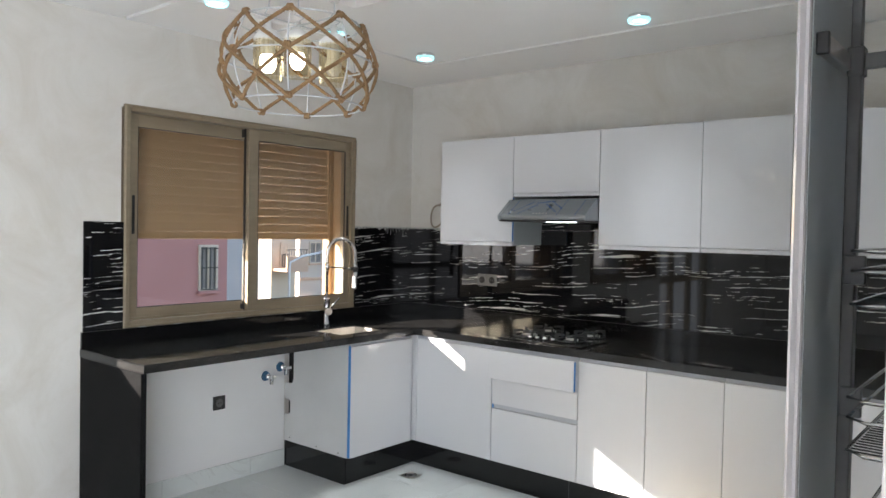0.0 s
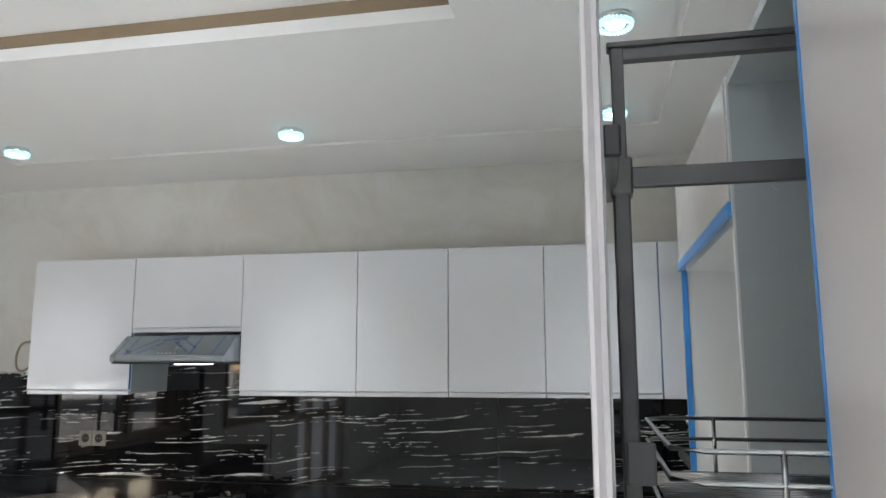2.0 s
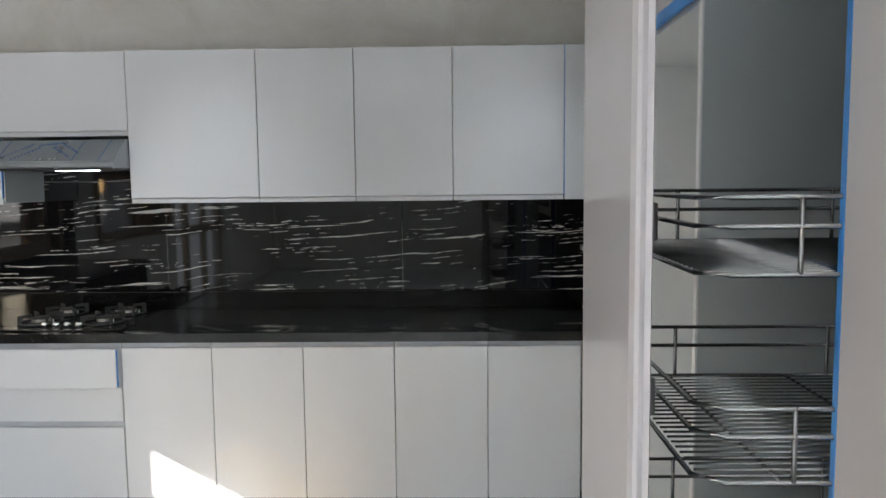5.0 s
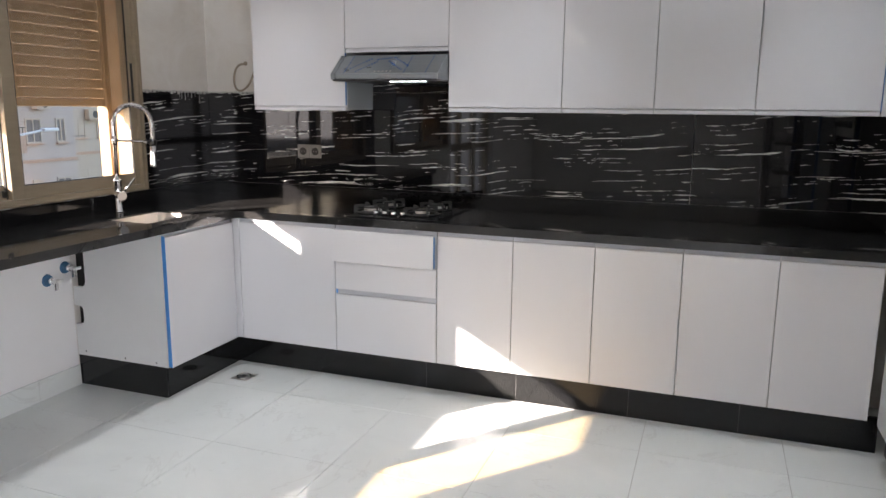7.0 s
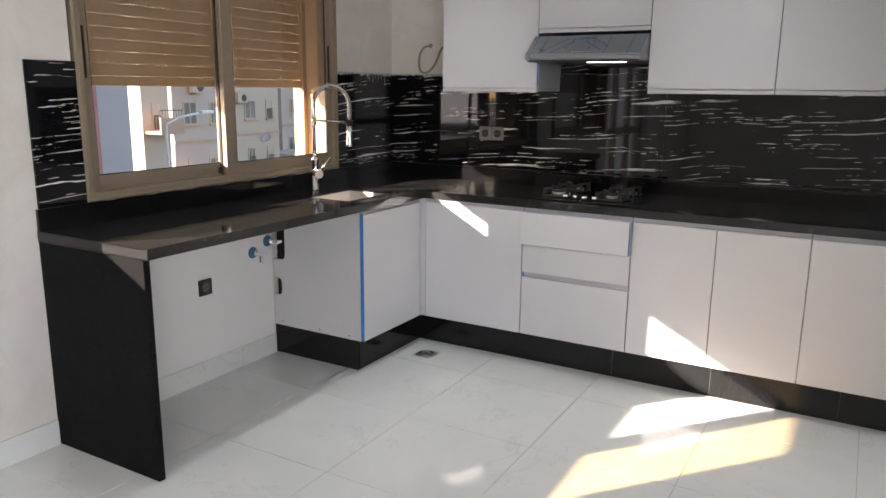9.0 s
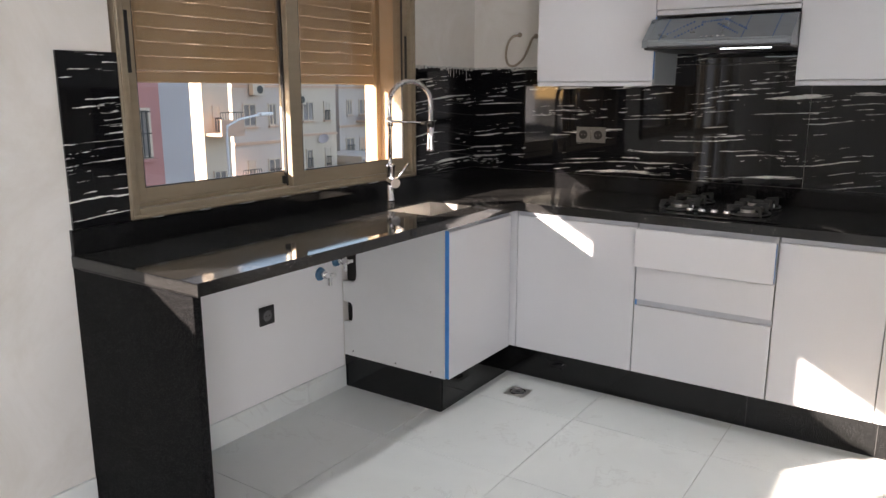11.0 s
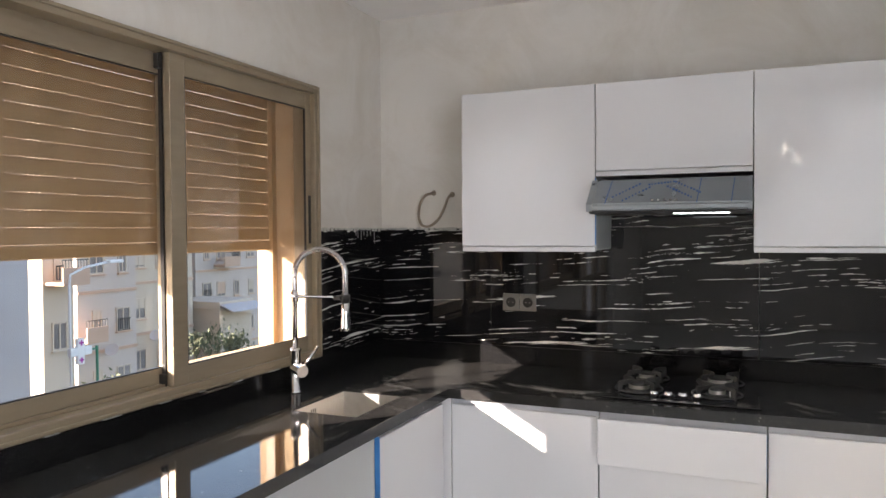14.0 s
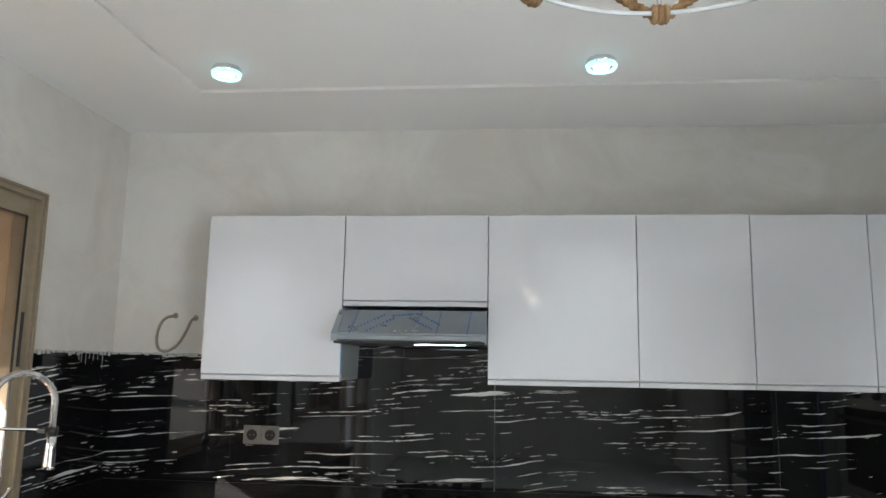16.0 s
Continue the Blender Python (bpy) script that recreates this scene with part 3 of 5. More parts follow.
part("finger_groove", box((SX - 0.010, -1.190, 0.838), (SX + 0.006, -0.648, 0.858)), GROOVE, u, "pale grey finger groove")
part("edge_tape", box((SX - 0.002, -1.1935, 0.17), (SX + 0.0175, -1.1905, 0.842)), BLUE_TAPE, u, "blue protective edge tape")
for x, z in ((0.06, 0.19), (0.32, 0.183), (0.52, 0.183)):
    part("screw_hole", cyl((x, y - 0.0015, z), (x, y + 0.002, z), 0.004, seg=10), HOLE_SHADE, u, "small dark screw hole")

# black plinth, worktop, upstand and waterfall side
pl = bmesh.new()
box_into(pl, (0.57, -0.572, 0), (3.862, -0.552, 0.163), 0.001)
box_into(pl, (0.552, -1.185, 0), (0.572, -0.572, 0.163), 0.001)
box_into(pl, (0.004, -1.190, 0), (0.572, -1.172, 0.163), 0.001)
plinth = tagged(solid("plinth", pl, GRANITE), "black granite plinth under the white base cabinets", "plinth")
for x in (1.75, 2.24, 2.80, 3.3):
    part("joint", box((x, -0.5724, 0.001), (x + 0.0014, -0.572, 0.162)), GREY_STEEL, plinth, "thin grey joint")

ct = bmesh.new()
SK = dict(x0=0.25, x1=0.525, y0=-1.19, y1=-0.815)
Z0, Z1 = 0.860, 0.900
box_into(ct, (0.0, -2.50, Z0), (SK["x0"], 0, Z1))
box_into(ct, (SK["x1"], -2.50, Z0), (0.640, -0.64, Z1))
box_into(ct, (SK["x0"], -2.50, Z0), (SK["x1"], SK["y0"], Z1))
box_into(ct, (SK["x0"], SK["y1"], Z0), (SK["x1"], -0.64, Z1))
box_into(ct, (SK["x0"], -0.64, Z0), (3.905, 0, Z1))
bmesh.ops.remove_doubles(ct, verts=ct.verts, dist=0.0005)
worktop = tagged(solid("worktop", ct, COUNTER), "L-shaped polished black granite worktop with building dust on it", "worktop")
part("edge_strip", box((0.04, -2.5025, 0.8955), (0.6405, -2.5, 0.9003)), GRANITE, worktop)
part("edge_strip", box((0.04, -2.5025, 0.8585), (0.6405, -2.5, 0.8625)), GRANITE, worktop)
part("waterfall_side", box((0.0, -2.498, 0), (0.612, -2.470, 0.860), 0.0015), SIDE_GRANITE, worktop, "black granite side panel down to the floor")
up = bmesh.new()
box_into(up, (0.0, -2.498, 0.9), (0.016, -0.016, 0.985), 0.0015)
box_into(up, (0.0, -0.016, 0.9), (3.99, 0, 0.985), 0.0015)
part("upstand", up, GRANITE, worktop, "low black granite upstand along the walls")


def sink():
    s = thing("sink", (0.39, -1.0, 0.72), "square stainless steel undermount sink with a tap behind it", "sink")
    x0, x1, y0, y1, zb, t = SK["x0"] + 0.002, SK["x1"] - 0.002, SK["y0"] + 0.002, SK["y1"] - 0.002, 0.715, 0.003
    bm = bmesh.new()
    box_into(bm, (x0, y0, zb), (x1, y1, zb + t))
    for a, b in (((x0, y0), (x0 + t, y1)), ((x1 - t, y0), (x1, y1)), ((x0 + t, y0), (x1 - t, y0 + t)), ((x0 + t, y1 - t), (x1 - t, y1))):
        box_into(bm, (*a, zb + t), (*b, 0.893))
    part("bowl", bm, STEEL, s)
    part("waste", lathe([(0.0, 0.004), (0.03, 0.004), (0.042, 0.002), (0.044, 0.0)], ((x0 + x1) / 2, (y0 + y1) / 2, zb + t + 0.0005), 24), CHROME, s, smooth=True)
    ov = bmesh.new()
    for i in range(3):
        box_into(ov, (x0 + t, -1.06 + 0.014 * i, 0.852), (x0 + t + 0.001, -1.054 + 0.014 * i, 0.872))
    part("overflow_slots", ov, HOLE_SHADE, s, "dark overflow slots")


sink()


def tap():
    x, y = 0.10, -0.932
    s = thing("kitchen_tap", (x, y, 0.9), "chrome spring-neck kitchen tap with a side lever", "tap")
    part("base", lathe([(0.0, 0.0), (0.027, 0.0), (0.027, 0.006), (0.021, 0.010), (0.021, 0.165), (0.024, 0.168), (0.024, 0.176), (0.014, 0.18), (0.0, 0.18)], (x, y, 0.9), 28), CHROME, s, smooth=True)
    pts = [(x, y, 1.07), (x, y, 1.36)]
    d = Vector((0.93, 0.36, 0)).normalized()
    R = 0.102
    for i in range(1, 19):
        a = math.pi * i / 18
        c = Vector((x, y, 1.37)) + d * R
        pts.append(c - d * R * math.cos(a) + Vector((0, 0, R * math.sin(a))))
    end = Vector(pts[-1])
    pts.append(end - Vector((0, 0, 0.10)))
    part("neck", tube(pts, 0.0105, 14), CHROME, s, smooth=True)
    path = [Vector(p) for p in pts[1:]]
    lens = [0]
    for p, q in zip(path, path[1:]):
        lens.append(lens[-1] + (q - p).length)
    coil = []
    for i in range(0, int(lens[-1] / 0.0042) * 6):
        L = lens[-1] * i / (int(lens[-1] / 0.0042) * 6)
        k = max(j for j in range(len(lens)) if lens[j] <= L + 1e-9)
        k = min(k, len(path) - 2)
        f = (L - lens[k]) / max(1e-6, lens[k + 1] - lens[k])
        c = path[k].lerp(path[k + 1], f)
        t = (path[k + 1] - path[k]).normalized()
        sd = Vector((-d.y, d.x, 0))
        nn = t.cross(sd)
        a = 2 * math.pi * i / 6
        coil.append(c + 0.0122 * (math.cos(a) * sd + math.sin(a) * nn))
    part("spring", tube(coil, 0.0016, 4), CHROME, s)
    part("collar", lathe([(0.0, 0), (0.0155, 0), (0.0155, 0.045), (0.0, 0.045)], (x, y, 1.262), 20), CHROME, s, smooth=True)
    part("bracket", tube([(x, y, 1.285), tuple(Vector((x, y, 1.28)) + d * (2 * R - 0.03))], 0.006, 10), CHROME, s, "polished holding arm")
    hx = Vector((end.x, end.y, 0))
    part("hose_clip", lathe([(0.0, 0), (0.019, 0), (0.019, 0.028), (0.0, 0.028)], (hx.x, hx.y, 1.262), 18), BLACK_PLASTIC, s, "black hose holder", smooth=True)
    part("clip_arm", box((hx.x - 0.04, hx.y - 0.028, 1.27), (hx.x - 0.008, hx.y + 0.0, 1.287), 0.003), BLACK_PLASTIC, s)
    part("spray_head", lathe([(0.0, 0), (0.022, 0.0), (0.021, 0.012), (0.017, 0.07), (0.016, 0.115), (0.0, 0.118)], (hx.x, hx.y, 1.147), 24), CHROME, s, smooth=True)
    lv = cyl((x, y, 1.0), tuple(Vector((x, y, 0.992)) + Vector((0.055, -0.03, 0))), 0.024, 0.024, 24)
    part("cartridge", lv, CHROME, s, smooth=False)
    part("lever", tube([tuple(Vector((x, y, 0.995)) + Vector((0.05, -0.02, 0.01))), tuple(Vector((x, y, 0.995)) + Vector((0.085, 0.035, 0.09)))], 0.006, 10), CHROME, s, smooth=True)


tap()


def hob():
    x0, x1, y0, y1 = 1.250, 1.812, -0.585, -0.085
    s = thing("gas_hob", (1.53, -0.33, 0.9), "black glass four-burner gas hob with iron pan supports", "hob")
    part("glass_plate", box((x0, y0, 0.9005), (x1, y1, 0.908), 0.003), HOB_GLASS, s)
    for cx, cy, r in ((1.365, -0.42, 0.040), (1.365, -0.19, 0.034), (1.655, -0.42, 0.030), (1.655, -0.19, 0.048)):
        z = 0.908
        part("burner_base", lathe([(0, 0.001), (r + 0.012, 0.001), (r + 0.012, 0.006), (r - 0.002, 0.008), (0, 0.008)], (cx, cy, z), 24), IRON, s)
        part("burner", lathe([(r - 0.006, 0.007), (r, 0.008), (r, 0.021), (r - 0.006, 0.0215)], (cx, cy, z), 24), STEEL, s, "steel burner ring")
        part("burner_cap", lathe([(0, 0.0), (r * 0.94, 0), (r * 0.94, 0.006), (r * 0.8, 0.009), (0, 0.009)], (cx, cy, z + 0.0212), 24), IRON, s)
        part("drip_dish", lathe([(0, 0.0006), (0.080, 0.0006), (0.090, 0.004), (0.093, 0.0035), (0.091, 0.0)], (cx, cy, z), 32), HOB_GLASS, s, smooth=True)
        support = part("pan_support", tube([(cx + 0.090 * math.cos(t * math.pi / 12), cy + 0.090 * math.sin(t * math.pi / 12), z + 0.007) for t in range(24)], 0.0040, 6, True), IRON, s, "black cast iron pan support")
        for k in range(4):
            a = math.pi / 4 + k * math.pi / 2
            prong = extrude_outline([(0.098, 0.0), (0.098, 0.040), (0.094, 0.043), (0.040, 0.043), (0.032, 0.037), (0.040, 0.030), (0.072, 0.030), (0.080, 0.024), (0.082, 0.0)], "y", -0.0035, 0.0035)
            bmesh.ops.transform(prong, matrix=Matrix.Translation((cx, cy, z)) @ Matrix.Rotation(a, 4, "Z"), verts=prong.verts)
            part("prong", prong, IRON, support)
        part("igniter", cyl((cx + r + 0.016, cy, z), (cx + r + 0.016, cy, z + 0.018), 0.0028, seg=8), WHITE_PLASTIC, s)
    for i in range(4):
        kx = 1.435 + 0.052 * i
        part("knob", lathe([(0, 0), (0.018, 0), (0.017, 0.014), (0.014, 0.022), (0, 0.022)], (kx, -0.515, 0.908), 20), CHROME, s, "round chrome control knob", smooth=True)


hob()

# wall cabinets
GW = "wall cabinets above the worktop"
UZ0, UZ1, UY = 1.450, 2.140, -0.352
for x0, x1, z0 in ((0.588, 1.180, UZ0), (1.180, 1.780, 1.760), (1.780, 2.376, UZ0), (2.376, 2.820, UZ0), (2.820, 3.265, UZ0), (3.265, 3.768, UZ0)):
    lab = "short white glossy wall cabinet above the extractor hood" if z0 > 1.5 else "white glossy handleless wall cabinet on the plastered wall"
    u = thing("wall_cabinet", ((x0 + x1) / 2, -0.17, z0), lab, "cabinet", GW)
    carcass(u, (x0 + 0.001, UY + 0.021, z0 + 0.006), (x1 - 0.001, -0.002, UZ1))
    unit_door(u, x0 + gap, x1 - gap, z0 + 0.022, UZ1, UY, lip="bottom")
    part("finger_lip", box((x0 + gap, UY + 0.004, z0), (x1 - gap, UY + 0.03, z0 + 0.019), 0.002), LACQUER, u)
    if x1 < 1.2:
        part("edge_tape", box((x1 - 0.0015, UY + 0.002, z0 + 0.03), (x1 + 0.001, UY + 0.012, 1.757)), BLUE_TAPE, u, "blue protective edge tape")
        part("bare_side", box((x1 - 0.0008, UY + 0.022, z0 + 0.01), (x1 + 0.001, -0.004, 1.757)), GREY_BOARD, u, "bare grey side board")
fil = bmesh.new()
box_into(fil, (3.771, UY + 0.004, UZ0), (3.95, UY + 0.022, UZ1), 0.001)
tagged(solid("filler_panel", fil, LACQUER), "narrow white filler panel beside the wall cabinets", "panel")
tagged(solid("edge_strip", box((3.7685, UY + 0.002, UZ0 + 0.02), (3.7705, UY + 0.02, UZ1)), BLUE_TAPE), "blue protective strip between wall cabinet and filler", "edge strip")


def hood():
    x0, x1 = 1.186, 1.776
    s = thing("extractor_hood", (1.48, -0.25, 1.61), "slim steel extractor hood still wrapped in printed film", "extractor hood")
    prof = [(-0.50, 1.612), (-0.503, 1.640), (-0.375, 1.742), (-0.06, 1.742), (-0.06, 1.612)]
    bm = extrude_outline(prof, "x", x0 + 0.012, x1 - 0.012)
    bmesh.ops.bevel(bm, geom=[e for e in bm.edges if e.calc_length() > 0.3], offset=0.006, segments=3, affect="EDGES")
    part("body", bm, HOOD_FILM, s)
    for a, b in ((x0 - 0.012, x0 + 0.012), (x1 - 0.012, x1 + 0.002)):
        c = extrude_outline([(p[0] - 0.004 if p[0] < -0.3 else p[0], p[1]) for p in prof], "x", a, b)
        part("end_cap", c, HOOD_FILM, s, "film-covered steel end cap")
    part("bottom_lip", box((x0, -0.507, 1.603), (x1, -0.06, 1.613), 0.002), BLACK_PLASTIC, s, "black underside edge")
    part("light_strip", box((1.50, -0.470, 1.600), (1.70, -0.464, 1.6032)), LED, s, "lit light strip")
    # slanted face: printed lines, illegible print bars and buttons on the film
    along = (Vector((0, -0.375, 1.742)) - Vector((0, -0.503, 1.640)))
    nrm = Vector((0, -along.z, along.y)).normalized()

    def on_face(x, f, lift):
        p = Vector((x, -0.503, 1.640)) + along * f + nrm * lift
        return p

    def patch(bm2, cs):
        vs = [bm2.verts.new(on_face(x, f, 0.0012)) for x, f in cs] + [bm2.verts.new(on_face(x, f, 0.0004)) for x, f in cs]
        n = len(cs)
        bm2.faces.new(vs[:n])
        bm2.faces.new(vs[n:][::-1])
        for i in range(n):
            bm2.faces.new((vs[i], vs[(i + 1) % n], vs[n + (i + 1) % n], vs[n + i]))
    ink = bmesh.new()
    for x in (1.245, 1.585, 1.705):
        patch(ink, [(x, 0.02), (x + 0.003, 0.02), (x + 0.012, 0.98), (x + 0.009, 0.98)])
    rnd = random.Random(4)
    for bx, bf, slope in ((1.27, 0.25, 0.045), (1.31, 0.10, 0.045), (1.40, 0.72, 0.012), (1.50, 0.30, -0.055), (1.47, 0.12, -0.055)):
        for i in range(9):
            w2 = 0.004 + rnd.random() * 0.005
            x = bx + i * 0.0115
            f = bf + slope * i * (1.4 if slope > 0.02 else 1)
            f = max(0.03, min(0.88, f if slope > 0 else bf + 0.5 + slope * i))
            patch(ink, [(x, f), (x + w2, f), (x + w2, f + 0.07), (x, f + 0.07)])
    tagged(part("print", ink, INK, s, "blue illegible print on the film"), kind="stuff")
    for i in range(5):
        p = on_face(1.425 + 0.022 * i, 0.10, 0.0)
        part("button", cyl(p, p + nrm * 0.004, 0.0055, seg=12), CHROME, s)


hood()

# ---- tall units and open larder on the east wall ----
TX = 3.735          # front plane of the tall units
GT = "tall units on the east wall"


def oven_tower():
    s = thing("oven_tower", (4.1, -1.05, 0), "white tall unit with a black built-in oven", "tall cabinet", GT)
    x0, y0, y1 = 3.835, -1.475, -0.668
    bd = bmesh.new()
    box_into(bd, (x0 + 0.022, y1 - 0.018, 0.165), (X_RIGHT - 0.01, y1, 2.12))
    box_into(bd, (x0 + 0.022, y0, 0.165), (X_RIGHT - 0.01, y0 + 0.018, 2.12))
    box_into(bd, (X_RIGHT - 0.03, y0 + 0.018, 0.165), (X_RIGHT - 0.01, y1 - 0.018, 2.12))
    box_into(bd, (x0 + 0.022, y0 + 0.018, 2.10), (X_RIGHT - 0.03, y1 - 0.018, 2.12))
    part("body", bd, CARCASS, s)
    unit_door(s, y0, y1 - 0.002, 0.168, 0.838, x0, "drawer_front", facing="-x")
    part("finger_groove", box((x0 + 0.010, y0, 0.838), (x0 + 0.03, y1 - 0.002, 0.872)), GROOVE, s, "pale grey finger groove")
    unit_door(s, y0, y1 - 0.002, 1.475, 2.12, x0, "door", lip="flat", facing="-x")
    part("edge_tape", box((x0 - 0.002, y1 - 0.001, 0.9), (x0 + 0.018, y1 + 0.001, 2.12)), BLUE_TAPE, s, "blue protective edge tape")
    part("plinth", box((x0 + 0.06, y0, 0), (x0 + 0.08, y1 + 0.09, 0.163)), GRANITE, s, "black granite plinth")
    ov = thing("built_in_oven", (4.0, -1.05, 0.89), "black glass built-in oven with steel control panel", "oven")
    part("body", box((x0 + 0.02, -1.36, 0.875), (4.35, -0.70, 1.47)), BLACK_PLASTIC, ov)
    part("door", box((x0 - 0.004, -1.36, 0.878), (x0 + 0.02, -0.70, 1.315), 0.003), HOB_GLASS, ov)
    part("control_panel", box((x0 - 0.004, -1.36, 1.318), (x0 + 0.02, -0.70, 1.470), 0.003), STEEL, ov, "brushed steel control panel")
    for yy in (-0.80, -0.92, -1.15, -1.27):
        part("knob", cyl((x0 - 0.004, yy, 1.395), (x0 - 0.030, yy, 1.395), 0.022, 0.018, 20), CHROME, ov, "round chrome control knob")
    hb = bmesh.new()
    box_into(hb, (x0 - 0.055, -1.33, 1.255), (x0 - 0.030, -0.73, 1.278), 0.006)
    for yy in (-0.78, -1.28):
        box_into(hb, (x0 - 0.032, yy - 0.012, 1.258), (x0 - 0.002, yy + 0.012, 1.275), 0.003)
    part("handle", hb, BLACK_PLASTIC, ov, "black bar handle")
    part("filler", box((x0 - 0.001, y0, 0.875), (x0 + 0.018, -1.363, 1.472)), LACQUER, s)


oven_tower()


def fridge_niche():
    s = thing("fridge_housing", (4.1, -1.9, 0), "open white fridge housing with a film-covered top door", "tall cabinet", GT)
    ya, yb, zt = -2.335, -1.50, 1.868
    bd = bmesh.new()
    box_into(bd, (TX + 0.02, yb, 0), (X_RIGHT - 0.01, yb + 0.018, 2.12))
    box_into(bd, (TX + 0.02, ya, zt - 0.0), (X_RIGHT - 0.01, yb, zt + 0.018))
    box_into(bd, (TX + 0.02, ya, 2.102), (X_RIGHT - 0.01, yb, 2.12))
    box_into(bd, (X_RIGHT - 0.03, ya, 0.0), (X_RIGHT - 0.012, yb, 2.10))
    part("body", bd, CARCASS, s)
    d = box((TX, ya + 0.002, zt + 0.028), (TX + 0.019, yb + 0.016, 2.122), 0.002)
    part("door", d, FILM, s, "white door under wrinkled protective film")
    part("door_edge", box((TX + 0.001, ya - 0.0005, zt + 0.028), (TX + 0.019, ya + 0.0016, 2.12)), GREY_BOARD, s)
    part("edge_tape", box((TX - 0.003, ya + 0.002, zt + 0.002), (TX + 0.006, yb + 0.016, zt + 0.030), 0.002), BLUE_TAPE, s, "blue protective edge tape")
    part("edge_tape", box((TX + 0.004, yb - 0.004, 0.02), (TX + 0.019, yb + 0.016, zt + 0.004)), BLUE_TAPE, s, "blue protective edge tape")


fridge_niche()

LY0, LY1 = -2.920, -2.345


def larder():
    s = thing("larder_cabinet", (4.1, -2.65, 0), "tall grey-lined larder cabinet with its pull-out drawn open", "tall cabinet", GT)
    bd = bmesh.new()
    box_into(bd, (TX + 0.008, LY1, 0.02), (X_RIGHT - 0.01, LY1 + 0.016, 2.13))
    part("side_board", bd, GREY_BOARD, s)
    part("front_edge", box((TX + 0.004, LY1 - 0.0005, 0.02), (TX + 0.008, LY1 + 0.0165, 2.13)), CARCASS, s)
    b2 = bmesh.new()
    box_into(b2, (TX + 0.008, LY0, 0.02), (X_RIGHT - 0.01, LY0 + 0.016, 2.13))
    part("side_board", b2, GREY_BOARD, s)
    b3 = bmesh.new()
    box_into(b3, (TX + 0.008, LY0 + 0.016, 2.114), (X_RIGHT - 0.01, LY1, 2.132))
    box_into(b3, (X_RIGHT - 0.03, LY0 + 0.016, 0.02), (X_RIGHT - 0.012, LY1, 2.114))
    box_into(b3, (TX + 0.008, LY0 + 0.016, 0.14), (X_RIGHT - 0.03, LY1, 0.158))
    part("body", b3, GREY_BOARD, s)
    for z in (1.921, 1.798, 1.669, 1.40, 1.10, 0.8, 0.5):
        part("screw_cap", cyl((3.816, LY1 + 0.0005, z), (3.816, LY1 - 0.0025, z), 0.0085, seg=18), GREY_BOARD, s)
    part("runner", box((3.80, -2.68, 2.085), (4.35, -2.60, 2.113), 0.003), GREY_STEEL, s, "grey steel top runner")
    part("runner_clip", box((3.815, -2.665, 2.078), (3.84, -2.615, 2.086), 0.002), BLACK_PLASTIC, s)


larder()


def near_door():
    s = thing("tall_cabinet", (4.1, -3.25, 0), "tall white glossy cabinet with blue tape on its door edge", "tall cabinet", GT)
    part("body", box((TX + 0.008, -3.54, 0.02), (X_RIGHT - 0.01, LY0 - 0.002, 2.33)), CARCASS, s)
    bm = box((TX - 0.022, -3.545, 0.165), (TX + 0.004, LY0 + 0.008, 2.33), 0.002)
    part("door", bm, FILM, s, "white glossy door under protective film")
    part("edge_tape", box((TX - 0.0232, LY0 + 0.000, 0.17), (TX + 0.003, LY0 + 0.0095, 2.33)), BLUE_TAPE, s, "blue protective edge tape")


near_door()


